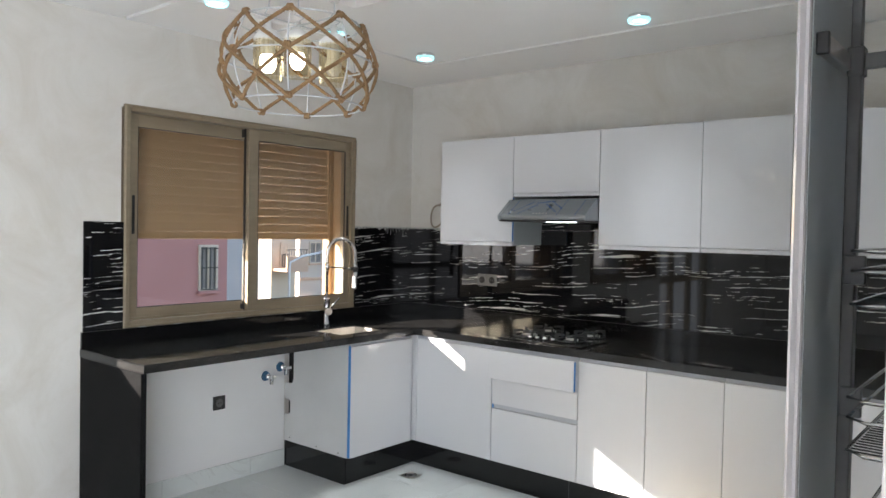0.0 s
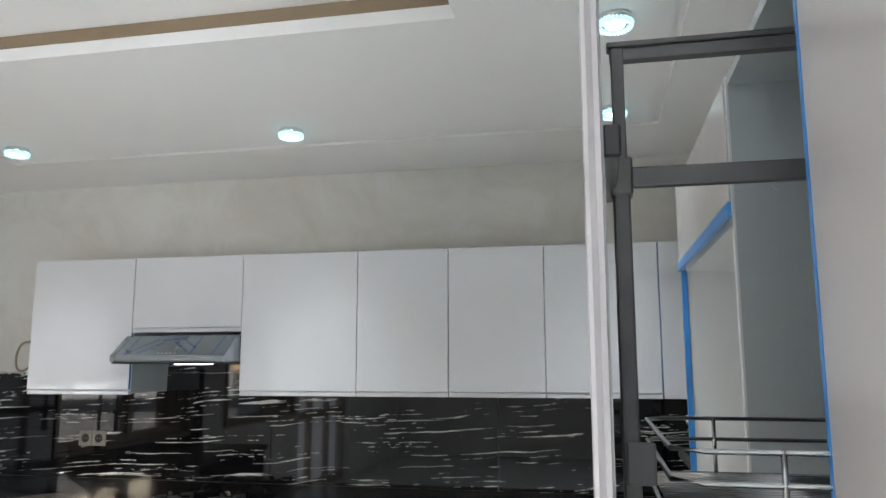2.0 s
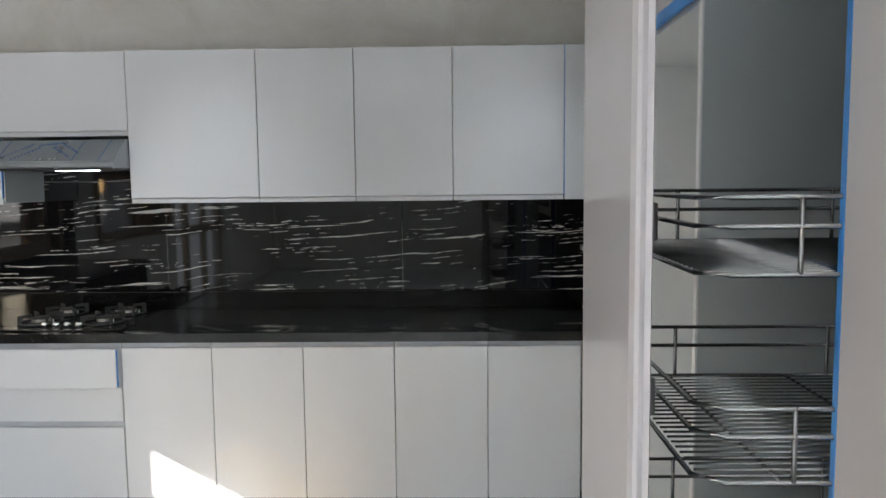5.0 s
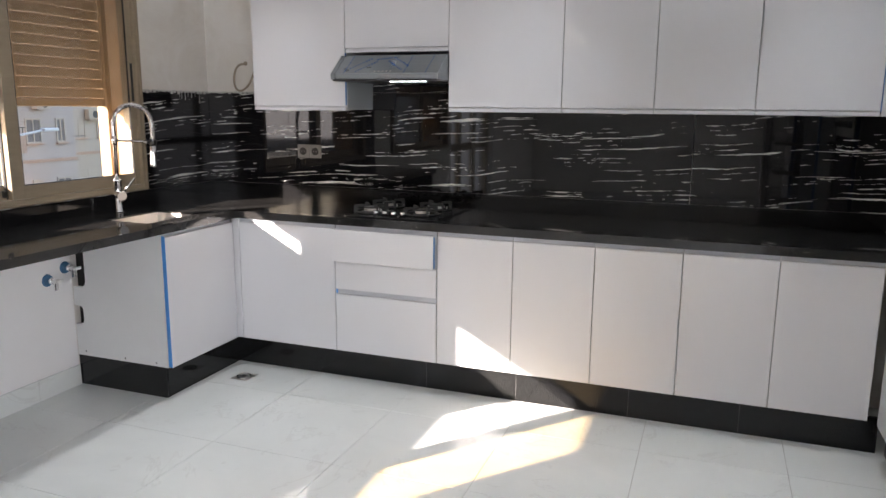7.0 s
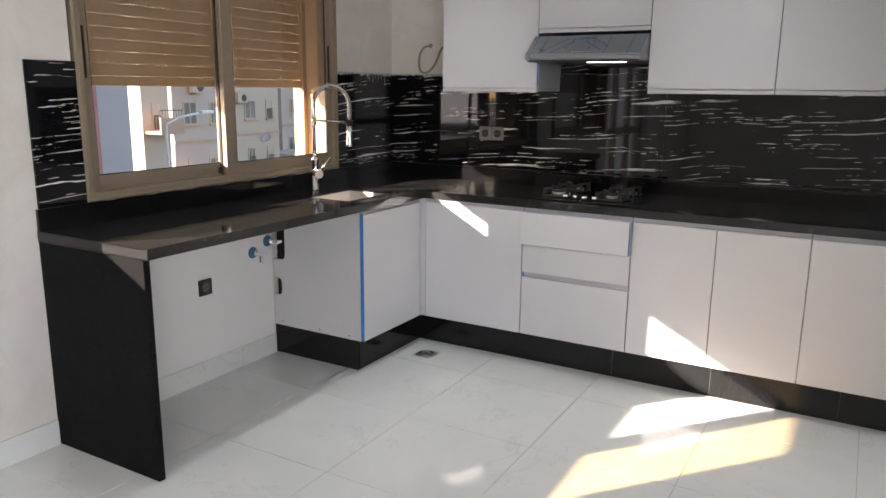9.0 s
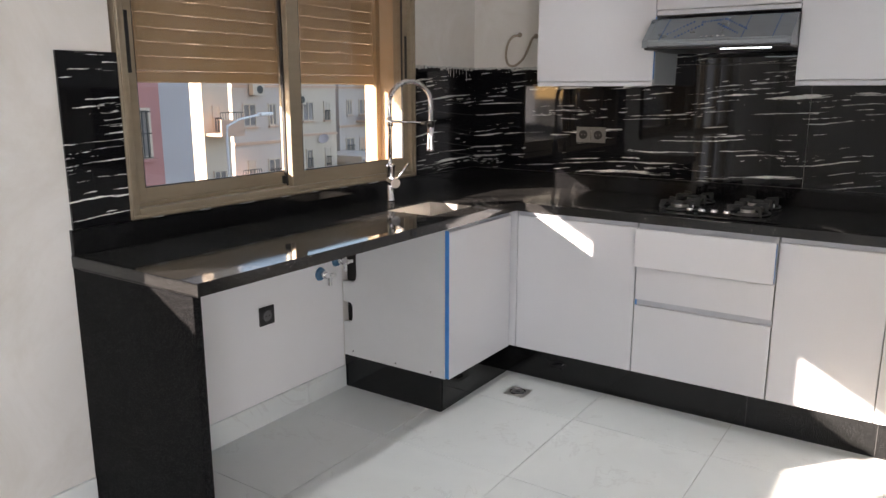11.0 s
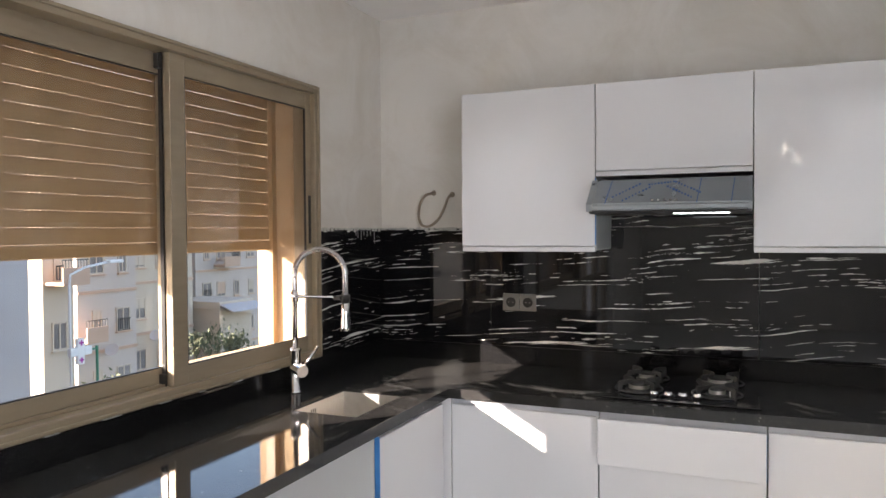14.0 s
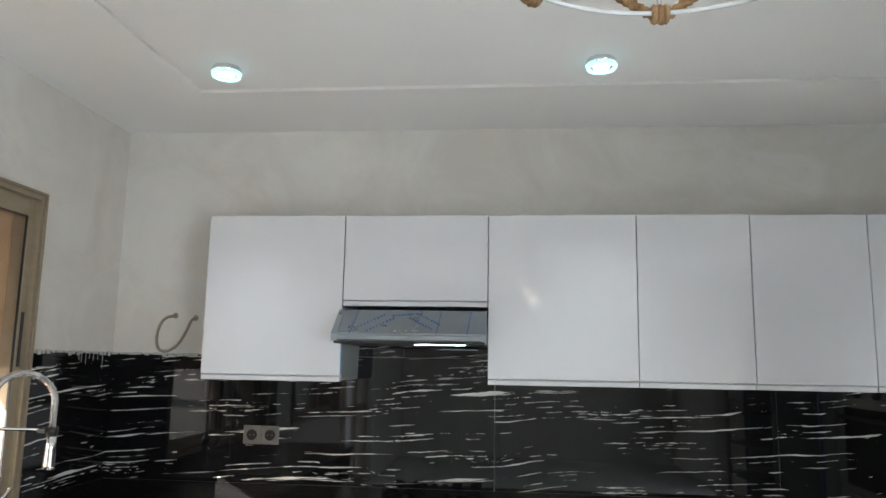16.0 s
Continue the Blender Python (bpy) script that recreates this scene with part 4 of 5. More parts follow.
def pull_out():
    s = thing("larder_pull_out", (3.6, -2.7, 0.1), "white glossy larder front on a grey steel frame with wire baskets", "pull-out larder")
    fx, ya, yb, z0, z1 = 3.484, -2.938, -2.615, 0.17, 2.066
    # front with the scooped finger pull along its near edge
    prof = [(fx, yb), (fx, ya + 0.020), (fx + 0.004, ya + 0.005), (fx + 0.0015, ya), (fx + 0.006, ya - 0.002), (fx + 0.013, ya + 0.004), (fx + 0.019, ya + 0.0), (fx + 0.021, ya + 0.004), (fx + 0.021, yb)]
    part("front", extrude_outline(prof, "z", z0, z1), FRONT_FILM, s, "white glossy front panel")
    part("front_back", box((fx + 0.0212, ya + 0.010, z0 + 0.005), (fx + 0.0225, yb - 0.002, z1 - 0.004)), GREY_BOARD, s, "dull grey inner face")
    part("front_edge", box((fx + 0.0005, yb, z0), (fx + 0.020, yb + 0.0015, z1)), FILM, s)
    px, py = 3.530, -2.724
    fr = bmesh.new()
    box_into(fr, (px - 0.010, py - 0.014, 0.20), (px + 0.012, py + 0.014, 1.84), 0.003)
    box_into(fr, (px - 0.007, py - 0.011, 1.84), (px + 0.010, py + 0.011, 2.036), 0.002)
    part("post", fr, GREY_STEEL, s, "grey steel upright")
    tb = bmesh.new()
    box_into(tb, (px - 0.008, py - 0.009, 2.018), (4.30, py + 0.009, 2.036), 0.002)
    box_into(tb, (px - 0.012, py - 0.013, 2.036), (4.30, py + 0.013, 2.044), 0.002)
    part("top_rail", tb, GREY_STEEL, s)
    for z in (1.854, 0.30):
        part("cross_bar", box((px + 0.012, py - 0.007, z - 0.014), (4.25, py + 0.007, z + 0.014), 0.003), GREY_STEEL, s)
        part("sleeve", box((px - 0.012, py - 0.016, z - 0.026), (px + 0.016, py + 0.016, z + 0.026), 0.003), GREY_STEEL, s)
        br = bmesh.new()
        box_into(br, (fx + 0.0225, ya + 0.035, z - 0.016), (fx + 0.040, yb - 0.03, z + 0.016), 0.003)
        part("front_bracket", br, STEEL, s, "steel front bracket")
        part("bracket_cap", box((fx + 0.022, ya + 0.028, z - 0.018), (fx + 0.042, ya + 0.042, z + 0.018), 0.003), BLACK_PLASTIC, s)
    part("rear_post", box((4.23, py - 0.014, 0.20), (4.26, py + 0.014, 2.020), 0.003), GREY_STEEL, s)
    for zr in (1.52, 1.285, 1.05, 0.815, 0.58):
        x0, x1, y0, y1, r = 3.565, 4.05, -2.915, -2.455, 0.0032
        zb = zr - 0.085

        def loop(z, c=0.03):
            return [(x0 + c, y0, z), (x1, y0, z), (x1, y1, z), (x0 + c, y1, z), (x0, y1 - c, z), (x0, y0 + c, z)]
        basket = part("basket", tube(loop(zb), r, 6, True), WIRE, s, "chrome wire basket", smooth=True)
        part("rim", tube(loop(zr), r, 6, True), WIRE, basket, smooth=True)
        part("rim", tube(loop(zr - 0.032), r, 6, True), WIRE, basket, smooth=True)
        for x in (3.67, 3.93):
            for yy in (y0, y1):
                part("stay", tube([(x, yy, zb), (x, yy, zr + 0.003)], r, 6), WIRE, basket, smooth=True)
        y = y0 + 0.018
        while y < y1 - 0.01:
            part("wire", tube([(x0 + 0.006, y, zb + 0.002), (x1 - 0.004, y, zb + 0.002)], 0.0017, 5), WIRE, basket, smooth=True)
            y += 0.0185
        for x in (3.66, 3.86):
            part("cross_wire", tube([(x, y0, zb - 0.002), (x, y1, zb - 0.002)], 0.0026, 5), WIRE, basket, smooth=True)
        part("basket_hook", box((px - 0.006, py - 0.024, zr - 0.062), (px + 0.030, py - 0.013, zr - 0.010), 0.003), GREY_STEEL, basket)


pull_out()

# ---- splashback and small wall things ----
tiles = ((0.012, 0.60), (0.602, 1.80), (1.802, 3.0), (3.002, 3.99))
for a, b in tiles:
    t = solid("splash_tile", box((a, -0.010, 0.986), (b, -0.0005, 1.553), 0.0008), MARBLE)
    t.parent = wall_north
t = solid("splash_tile", box((0.0005, -0.606, 0.986), (0.0105, -0.0005, 1.553), 0.0008), MARBLE)
t.parent = wall_west
t = solid("splash_tile", box((0.0005, -2.488, 0.986), (0.0105, -2.275, 1.553), 0.0008), MARBLE)
t.parent = wall_west
t = solid("splash_tile", box((1.183, -0.010, 1.5545), (1.777, -0.0005, 1.757), 0.0008), MARBLE)
t.parent = wall_north
# ragged grout along the top of the tiles
rg = random.Random(7)
rag = bmesh.new()
x = 0.012
while x < 0.585:
    h = 0.004 + 0.012 * rg.random() ** 2
    box_into(rag, (x, -0.0125, 1.553 - h), (x + 0.022, -0.001, 1.5565 + 0.004 * rg.random()), 0.001)
    x += 0.018 + 0.02 * rg.random()
y = -0.60
while y < -0.02:
    h = 0.004 + 0.014 * rg.random() ** 2
    box_into(rag, (0.001, y, 1.553 - h), (0.013, y + 0.022, 1.5565 + 0.004 * rg.random()), 0.001)
    y += 0.018 + 0.02 * rg.random()
for i in range(7):
    y = -0.30 + 0.03 * i + 0.02 * rg.random()
    box_into(rag, (0.0105, y, 1.545 - 0.02 - 0.07 * rg.random()), (0.0115, y + 0.0025, 1.552))
for i in range(8):
    y = -2.2 + 0.2 * i + 0.03 * rg.random()
    box_into(rag, (0.001, y, 0.984), (0.0165, y + 0.03 + 0.05 * rg.random(), 0.9885), 0.001)
structure("trim_grout_edge", rag, GROUT, "ragged pale grout along the top of the splash tiles", "grout")
base = bmesh.new()
for a, b in ((-2.468, -2.05), (-2.048, -1.46), (-1.458, -1.196)):
    box_into(base, (0.0, a, 0), (0.014, b, 0.108), 0.002)
structure("baseboard", base, FLOOR_STONE, "white marble-look tile skirting under the worktop", "baseboard")
structure("baseboard_west", box((0.0, -2.502, 0), (0.014, -4.71, 0.108), 0.002), FLOOR_STONE, "white marble-look tile skirting", "baseboard")
structure("trim_painted_panel", box((0.0, -2.468, 0.108), (0.003, -1.196, 0.86)), WHITE_WALL, "white painted wall under the worktop", "wall")


def socket_face(parent, c, u, n, dark):
    """A round two-pin outlet in a square cover; u runs sideways on the wall, n out of it."""
    c, u, n = Vector(c), Vector(u), Vector(n)
    up = Vector((0, 0, 1))
    col = BLACK_PLASTIC if dark else SOCKET
    p = [c + sx * 0.041 * u + sz * 0.041 * up for sx, sz in ((-1, -1), (1, 1))]
    part("cover", box(p[0], p[1] + n * 0.009, 0.003), col, parent)
    part("outlet", cyl(c + n * 0.0085, c + n * 0.0105, 0.024, seg=24), HOLE_SHADE if not dark else GREY_STEEL, parent, "round outlet well")
    part("rim", tube([c + n * 0.010 + 0.026 * (math.cos(a * math.pi / 12) * u + math.sin(a * math.pi / 12) * up) for a in range(24)], 0.002, 6, True), col, parent)
    for sgn in (-1, 1):
        q = c + n * 0.0104 + sgn * 0.0095 * u
        part("pin_hole", cyl(q, q + n * 0.001, 0.003, seg=10), SOCKET if not dark else HOLE_SHADE, parent)


s = thing("double_socket", (0.745, -0.012, 1.16), "double wall socket with pale covers on the black splash tile", "socket")
for x in (0.706, 0.790):
    socket_face(s, (x, -0.011, 1.198), (1, 0, 0), (0, -1, 0), False)
s = thing("wall_socket", (0.005, -1.684, 0.45), "single black wall socket under the worktop", "socket")
socket_face(s, (0.003, -1.684, 0.487), (0, -1, 0), (1, 0, 0), True)


def angle_valve(y, z):
    s = thing("angle_valve", (0.004, y, z), "chrome water valve with a blue wall flange", "valve", "water valves under the worktop")
    part("flange", cyl((0.003, y, z), (0.012, y, z), 0.032, 0.028, 24), BLUE_CAP, s, "dark blue round flange")
    part("body", cyl((0.012, y, z), (0.075, y, z), 0.013, seg=16), CHROME, s)
    part("outlet", cyl((0.06, y, z - 0.004), (0.06, y, z - 0.045), 0.011, seg=16), CHROME, s)
    part("nut", cyl((0.03, y, z), (0.042, y, z), 0.018, seg=6), CHROME, s)
    part("lever", box((0.074, y - 0.006, z - 0.008), (0.083, y + 0.03, z + 0.008), 0.003), WHITE_PLASTIC, s, "small pale lever")


angle_valve(-1.345, 0.600)
angle_valve(-1.232, 0.645)

s = thing("cable_loop", (0.34, -0.003, 1.72), "loop of grey cable hanging from two holes in the wall", "cable")
knots = [Vector(p) for p in ((0.397, 0.004, 1.722), (0.385, -0.022, 1.708), (0.368, -0.03, 1.66), (0.335, -0.032, 1.60), (0.285, -0.03, 1.566), (0.243, -0.028, 1.572), (0.226, -0.028, 1.615), (0.234, -0.03, 1.675), (0.262, -0.025, 1.72), (0.297, 0.004, 1.732))]
smooth_line = []
for i in range(len(knots) - 1):
    a, b, c, d = knots[max(i - 1, 0)], knots[i], knots[i + 1], knots[min(i + 2, len(knots) - 1)]
    for k in range(4):
        t = k / 4
        smooth_line.append(0.5 * (2 * b + (c - a) * t + (2 * a - 5 * b + 4 * c - d) * t * t + (3 * b - a - 3 * c + d) * t ** 3))
part("cable", tube(smooth_line + [knots[-1]], 0.0065, 8), CABLE, s, smooth=True)
for x, z in ((0.297, 1.732), (0.397, 1.722)):
    part("hole_collar", lathe([(0.006, 0), (0.014, 0.0), (0.013, 0.002), (0.006, 0.003)], (0, 0, 0), 16), CABLE, s)
    s.children[-1].matrix_basis = Matrix.Translation(s.location) @ Matrix.Translation(Vector((x, -0.001, z)) - s.location) @ pose(0, 0, 0, 90, 0, 0)

s = thing("floor_drain", (0.753, -0.792, 0), "square steel floor drain set in the white tiles", "drain")
part("plate", box((0.700, -0.845, 0.001), (0.806, -0.739, 0.0035), 0.001), STEEL, s)
part("ring", tube([(0.753 + 0.036 * math.cos(a * math.pi / 14), -0.792 + 0.036 * math.sin(a * math.pi / 14), 0.004) for a in range(28)], 0.004, 6, True), CHROME, s)
part("bowl", cyl((0.753, -0.792, 0.0035), (0.753, -0.792, 0.0042), 0.030, seg=24), GREY_STEEL, s)
part("outlet", cyl((0.753, -0.792, 0.0042), (0.753, -0.792, 0.0048), 0.012, seg=16), HOLE_SHADE, s)


# ---- lamps ----
def downlight(x, y):
    z = H_CEIL
    s = thing("ceiling_spotlight", (x, y, z), "round crystal-rimmed LED spotlight lit in the ceiling", "spotlight", "ceiling spotlights")
    part("ring", lathe([(0.034, -0.001), (0.052, -0.001), (0.054, -0.008), (0.050, -0.024), (0.040, -0.028), (0.034, -0.024)], (x, y, z), 32), CHROME, s, smooth=True)
    c = bmesh.new()
    for k in range(28):
        a = 2 * math.pi * k / 28
        bmesh.ops.create_icosphere(c, subdivisions=1, radius=0.0062, matrix=Matrix.Translation((x + 0.049 * math.cos(a), y + 0.049 * math.sin(a), z - 0.033)))
        bmesh.ops.create_icosphere(c, subdivisions=1, radius=0.0045, matrix=Matrix.Translation((x + 0.053 * math.cos(a + 0.11), y + 0.053 * math.sin(a + 0.11), z - 0.022)))
    part("crystal_rim", c, LED_RIM, s, "cut glass beads round the lamp")
    part("diffuser", cyl((x, y, z - 0.020), (x, y, z - 0.029), 0.029, seg=28), LED, s, "lit round diffuser")
    d = bpy.data.lights.new("spotlight_beam", "SPOT")
    d.energy, d.spot_size, d.spot_blend, d.shadow_soft_size, d.color = SPOT_WATTS, radians(78), 1.0, 0.02, (0.86, 0.96, 1.0)
    lamp = new("spotlight_beam", d)
    lamp.parent = s
    lamp.matrix_parent_inverse = Matrix.Translation(-s.location)
    lamp.matrix_basis = look((x, y, z - 0.045), (x, y, 0))


SPOT_WATTS = 4.6
LED_RIM = glow("crystal_bead_lit", (0.42, 0.84, 0.88), 0.22)
for x, y in ((0.799, -0.778), (2.198, -0.776), (3.588, -0.776), (3.575, -1.595), (0.76, -1.475), (0.72, -2.195), (1.78, -4.15), (2.25, -4.15), (2.74, -4.15)):
    downlight(x, y)


def chandelier():
    cx, cy = 2.040, -2.77
    s = thing("pendant_lamp", (cx, cy, 2.30), "rope-wound white wire pendant with three amber glass shades", "pendant lamp")
    zt, zm, zb = 2.150, 2.038, 1.908
    zs = {"top_ring": (zt, 0.181), "middle_ring": (zm, 0.219), "bottom_ring": (zb, 0.190)}
    for name, (z, r) in zs.items():
        part(name, tube([(cx + r * math.cos(a * math.pi / 24), cy + r * math.sin(a * math.pi / 24), z) for a in range(48)], 0.0026, 6, True), WHITE_WIRE, s, smooth=True)
    N = 8

    def shell(f):
        return 0.183 + 0.039 * math.sin(math.pi * f) + 0.006 * f
    for k in range(N):
        a = 2 * math.pi * (k - 0.05) / N
        pts = []
        for i in range(9):
            f = i / 8
            pts.append((cx + shell(f) * math.cos(a), cy + shell(f) * math.sin(a), zt + (zb - zt) * f))
        part("rib", tube(pts, 0.0024, 6), WHITE_WIRE, s, smooth=True)
    # rope lattice: each rope runs from a knot on the top ring over two fields to the bottom ring
    for sgn in (1, -1):
        for k in range(N):
            a0 = 2 * math.pi * (k - 0.05) / N
            pts = []
            for i in range(49):
                f = i / 48
                a = a0 + sgn * f * 4 * math.pi / N
                r = shell(f) + 0.004 + (0.004 if sgn > 0 else 0.0)
                pts.append(Vector((cx + r * math.cos(a), cy + r * math.sin(a), zt + 0.005 + (zb - zt - 0.01) * f)))
            b = bmesh.new()
            for st in range(3):
                strand = []
                for i, p in enumerate(pts):
                    t = (pts[min(i + 1, 48)] - pts[max(i - 1, 0)]).normalized()
                    u = t.cross(Vector((p.x - cx, p.y - cy, 0.0)).normalized()).normalized()
                    v = t.cross(u)
                    w3 = 2 * math.pi * (i * 0.36 + st / 3)
                    strand.append(p + 0.0034 * (math.cos(w3) * u + math.sin(w3) * v))
                tube_into(b, strand, 0.0037, 6)
            part("rope", b, ROPE, s, "twisted brown jute rope", smooth=True)
    for ring, f in ((zt, 0.0), (zm, 0.5), (zb, 1.0)):
        for k in range(N):
            a = 2 * math.pi * (k - 0.05) / N
            b = bmesh.new()
            r = shell(f) + 0.004
            c = Vector((cx + r * math.cos(a), cy + r * math.sin(a), ring))
            tang, nn = Vector((-math.sin(a), math.cos(a), 0)), Vector((math.cos(a), math.sin(a), 0))
            for q in (-0.006, 0.0, 0.006):
                tube_into(b, [c + tang * q + 0.0075 * (math.cos(w4 * math.pi / 5) * nn + math.sin(w4 * math.pi / 5) * Vector((0, 0, 1))) for w4 in range(10)], 0.0038, 5, True)
            part("rope_knot", b, ROPE, s, smooth=True)
    for k, (ox, oy, oz, lit) in enumerate(((-0.018, -0.101, 0.0, True), (-0.081, 0.059, 0.045, True), (0.102, 0.046, 0.0, False))):
        x, y, z = cx + ox, cy + oy, 2.018 + oz
        part("shade", lathe([(0.042, -0.050), (0.042, 0.070), (0.0395, 0.070), (0.0395, -0.050), (0.042, -0.050)], (x, y, z), 28), AMBER, s, "ribbed amber glass cylinder", smooth=True)
        b = bmesh.new()
        for q in range(20):
            a = 2 * math.pi * q / 20
            tube_into(b, [(x + 0.0425 * math.cos(a), y + 0.0425 * math.sin(a), z - 0.049), (x + 0.0425 * math.cos(a), y + 0.0425 * math.sin(a), z + 0.069)], 0.0010, 4)
        part("shade_rib", b, AMBER, s)
        part("lamp_holder", lathe([(0, 0.070), (0.043, 0.066), (0.040, 0.080), (0.023, 0.098), (0.009, 0.104), (0.009, 0.125), (0, 0.125)], (x, y, z), 24), WHITE_PLASTIC, s, smooth=True)
        part("bulb", lathe([(0.0, -0.025), (0.014, -0.023), (0.022, -0.010), (0.025, 0.006), (0.022, 0.020), (0.018, 0.030), (0.0, 0.030)], (x, y, z), 20), BULB if lit else WHITE_PLASTIC, s, "lit white bulb" if lit else "unlit white bulb", smooth=True)
        part("bulb_neck", lathe([(0.020, 0.024), (0.020, 0.068), (0.0, 0.068)], (x, y, z), 18), WHITE_PLASTIC, s, smooth=True)
        top_z = H_CEIL + 0.063
        part("cord", tube([(x, y, z + 0.123), (x + 0.022, y + 0.006, z + 0.135), (x - 0.018, y, z + 0.15), (x + 0.006, y - 0.004, z + 0.165), (x, y, z + 0.20)], 0.0024, 6), WHITE_WIRE, s, smooth=True)
        part("cord_socket", cyl((x, y, z + 0.195), (x, y, z + 0.275), 0.016, 0.020, 18), WHITE_PLASTIC, s)
        part("stem", cyl((x, y, z + 0.27), (x, y, top_z), 0.005, seg=10), WHITE_PLASTIC, s)
    part("cross_wire", tube([(cx - 0.175, cy, zt), (cx + 0.175, cy, zt)], 0.003, 6), WHITE_WIRE, s)
    part("cross_wire", tube([(cx, cy - 0.175, zt), (cx, cy + 0.175, zt)], 0.0024, 6), WHITE_WIRE, s)
    part("canopy", lathe([(0, 0.088), (0.16, 0.088), (0.16, 0.068), (0.15, 0.063), (0, 0.063)], (cx, cy, H_CEIL), 32), WHITE_PLASTIC, s, "round white ceiling plate", smooth=False)


chandelier()

# ---- outside ----
def facade(name, c1, c2):
    return varied(name, c1, c2, 0.6, 0.85, bump_strength=0.2, bump_scale=12)


ROSE = facade("rose_render", (0.36, 0.165, 0.145), (0.41, 0.195, 0.175))
CREAM = facade("cream_render", (0.50, 0.41, 0.32), (0.55, 0.455, 0.36))
PALE = facade("pale_render", (0.47, 0.395, 0.34), (0.52, 0.44, 0.385))
OCHRE = facade("ochre_band", (0.48, 0.32, 0.23), (0.53, 0.36, 0.26))
GREY_R = facade("grey_render", (0.42, 0.39, 0.38), (0.47, 0.44, 0.43))
DARK_PANE = varied("dark_window_pane", (0.16, 0.14, 0.13), (0.30, 0.27, 0.25), 0.8, 0.1)
GRILLE = mat("dark_iron_grille", (0.03, 0.028, 0.025), 0.5)
ASPHALT = varied("asphalt", (0.045, 0.045, 0.045), (0.065, 0.063, 0.06), 0.4, 0.9, bump_strength=0.3, bump_scale=60)
GROUND_Z = -8.4
gr = bmesh.new()
box_into(gr, (-900, -900, GROUND_Z - 0.5), (900, 900, GROUND_Z))
structure("ground", gr, ASPHALT, "grey street and yards between the apartment blocks", "ground")


def building(x0, x1, y0, y1, ztop, wall_mat, label, cols, grille=False, band=True, seed=1, wz=1.05, ww=1.0, south=True):
    """An apartment block with storeys of windows on its east face and its south face."""
    s = thing("apartment_building", ((x0 + x1) / 2, (y0 + y1) / 2, GROUND_Z), label, "building", "apartment buildings outside")
    body = bmesh.new()
    box_into(body, (x0, y0, GROUND_Z), (x1, y1, ztop), 0.03)
    part("wall", body, wall_mat, s)
    rf = bmesh.new()
    box_into(rf, (x0 - 0.15, y0 - 0.15, ztop), (x1 + 0.15, y1 + 0.15, ztop + 0.5), 0.03)
    part("roof", rf, wall_mat, s)
    rnd = random.Random(seed)
    z, floor_no = -0.35 - 3 * 2.95, 0
    while z < ztop - 2:
        if z > GROUND_Z + 0.3:
            for y in cols:
                if rnd.random() < 0.12:
                    continue
                w2 = ww * (0.55 if rnd.random() < 0.3 else 1)
                pane = part("window", box((x1 - 0.02, y - w2 / 2, z), (x1 + 0.02, y + w2 / 2, z + wz)), DARK_PANE, s)
                f = bmesh.new()
                for a, b in (((y - w2 / 2 - 0.07, z - 0.07), (y + w2 / 2 + 0.07, z)), ((y - w2 / 2 - 0.07, z + wz), (y + w2 / 2 + 0.07, z + wz + 0.07)), ((y - w2 / 2 - 0.07, z), (y - w2 / 2, z + wz)), ((y + w2 / 2, z), (y + w2 / 2 + 0.07, z + wz))):
                    box_into(f, (x1, a[0], a[1]), (x1 + 0.06, b[0], b[1]))
                box_into(f, (x1 + 0.02, y - 0.03, z), (x1 + 0.05, y + 0.03, z + wz))
                part("frame", f, CREAM, pane)
                part("sill", box((x1, y - w2 / 2 - 0.12, z - 0.16), (x1 + 0.16, y + w2 / 2 + 0.12, z - 0.07), 0.01), OCHRE if band else wall_mat, pane)
                if rnd.random() < 0.45:
                    h = wz * (0.35 + 0.6 * rnd.random())
                    part("blind", box((x1 + 0.02, y - w2 / 2, z + wz - h), (x1 + 0.035, y + w2 / 2, z + wz)), CREAM if rnd.random() < 0.6 else OCHRE, pane, "lowered pale blind")
                if grille or rnd.random() < 0.25:
                    g = bmesh.new()
                    q = y - w2 / 2
                    while q <= y + w2 / 2 + 0.01:
                        box_into(g, (x1 + 0.10, q - 0.012, z - 0.05), (x1 + 0.125, q + 0.012, z + wz * (1.0 if grille else 0.55)))
                        q += 0.14
                    for zz in (z - 0.03, z + wz * 0.5, z + wz * (0.97 if grille else 0.53)):
                        box_into(g, (x1 + 0.10, y - w2 / 2 - 0.03, zz - 0.015), (x1 + 0.125, y + w2 / 2 + 0.03, zz + 0.015))
                    part("grille", g, GRILLE, pane, "dark iron window grille")
            if south:
                for i in range(2):
                    xx = x1 - 1.5 - 2.4 * i
                    if xx > x0 + 0.8:
                        pane = part("window", box((xx - 0.4, y0 - 0.02, z), (xx + 0.4, y0 + 0.02, z + wz)), DARK_PANE, s)
                        part("sill", box((xx - 0.5, y0 - 0.14, z - 0.14), (xx + 0.5, y0, z - 0.05), 0.01), OCHRE if band else wall_mat, pane)
            if band:
                part("floor_band", box((x1 - 0.01, y0, z - 1.02), (x1 + 0.07, y1, z - 0.86), 0.01), OCHRE, s)
        z += 2.95
    return s


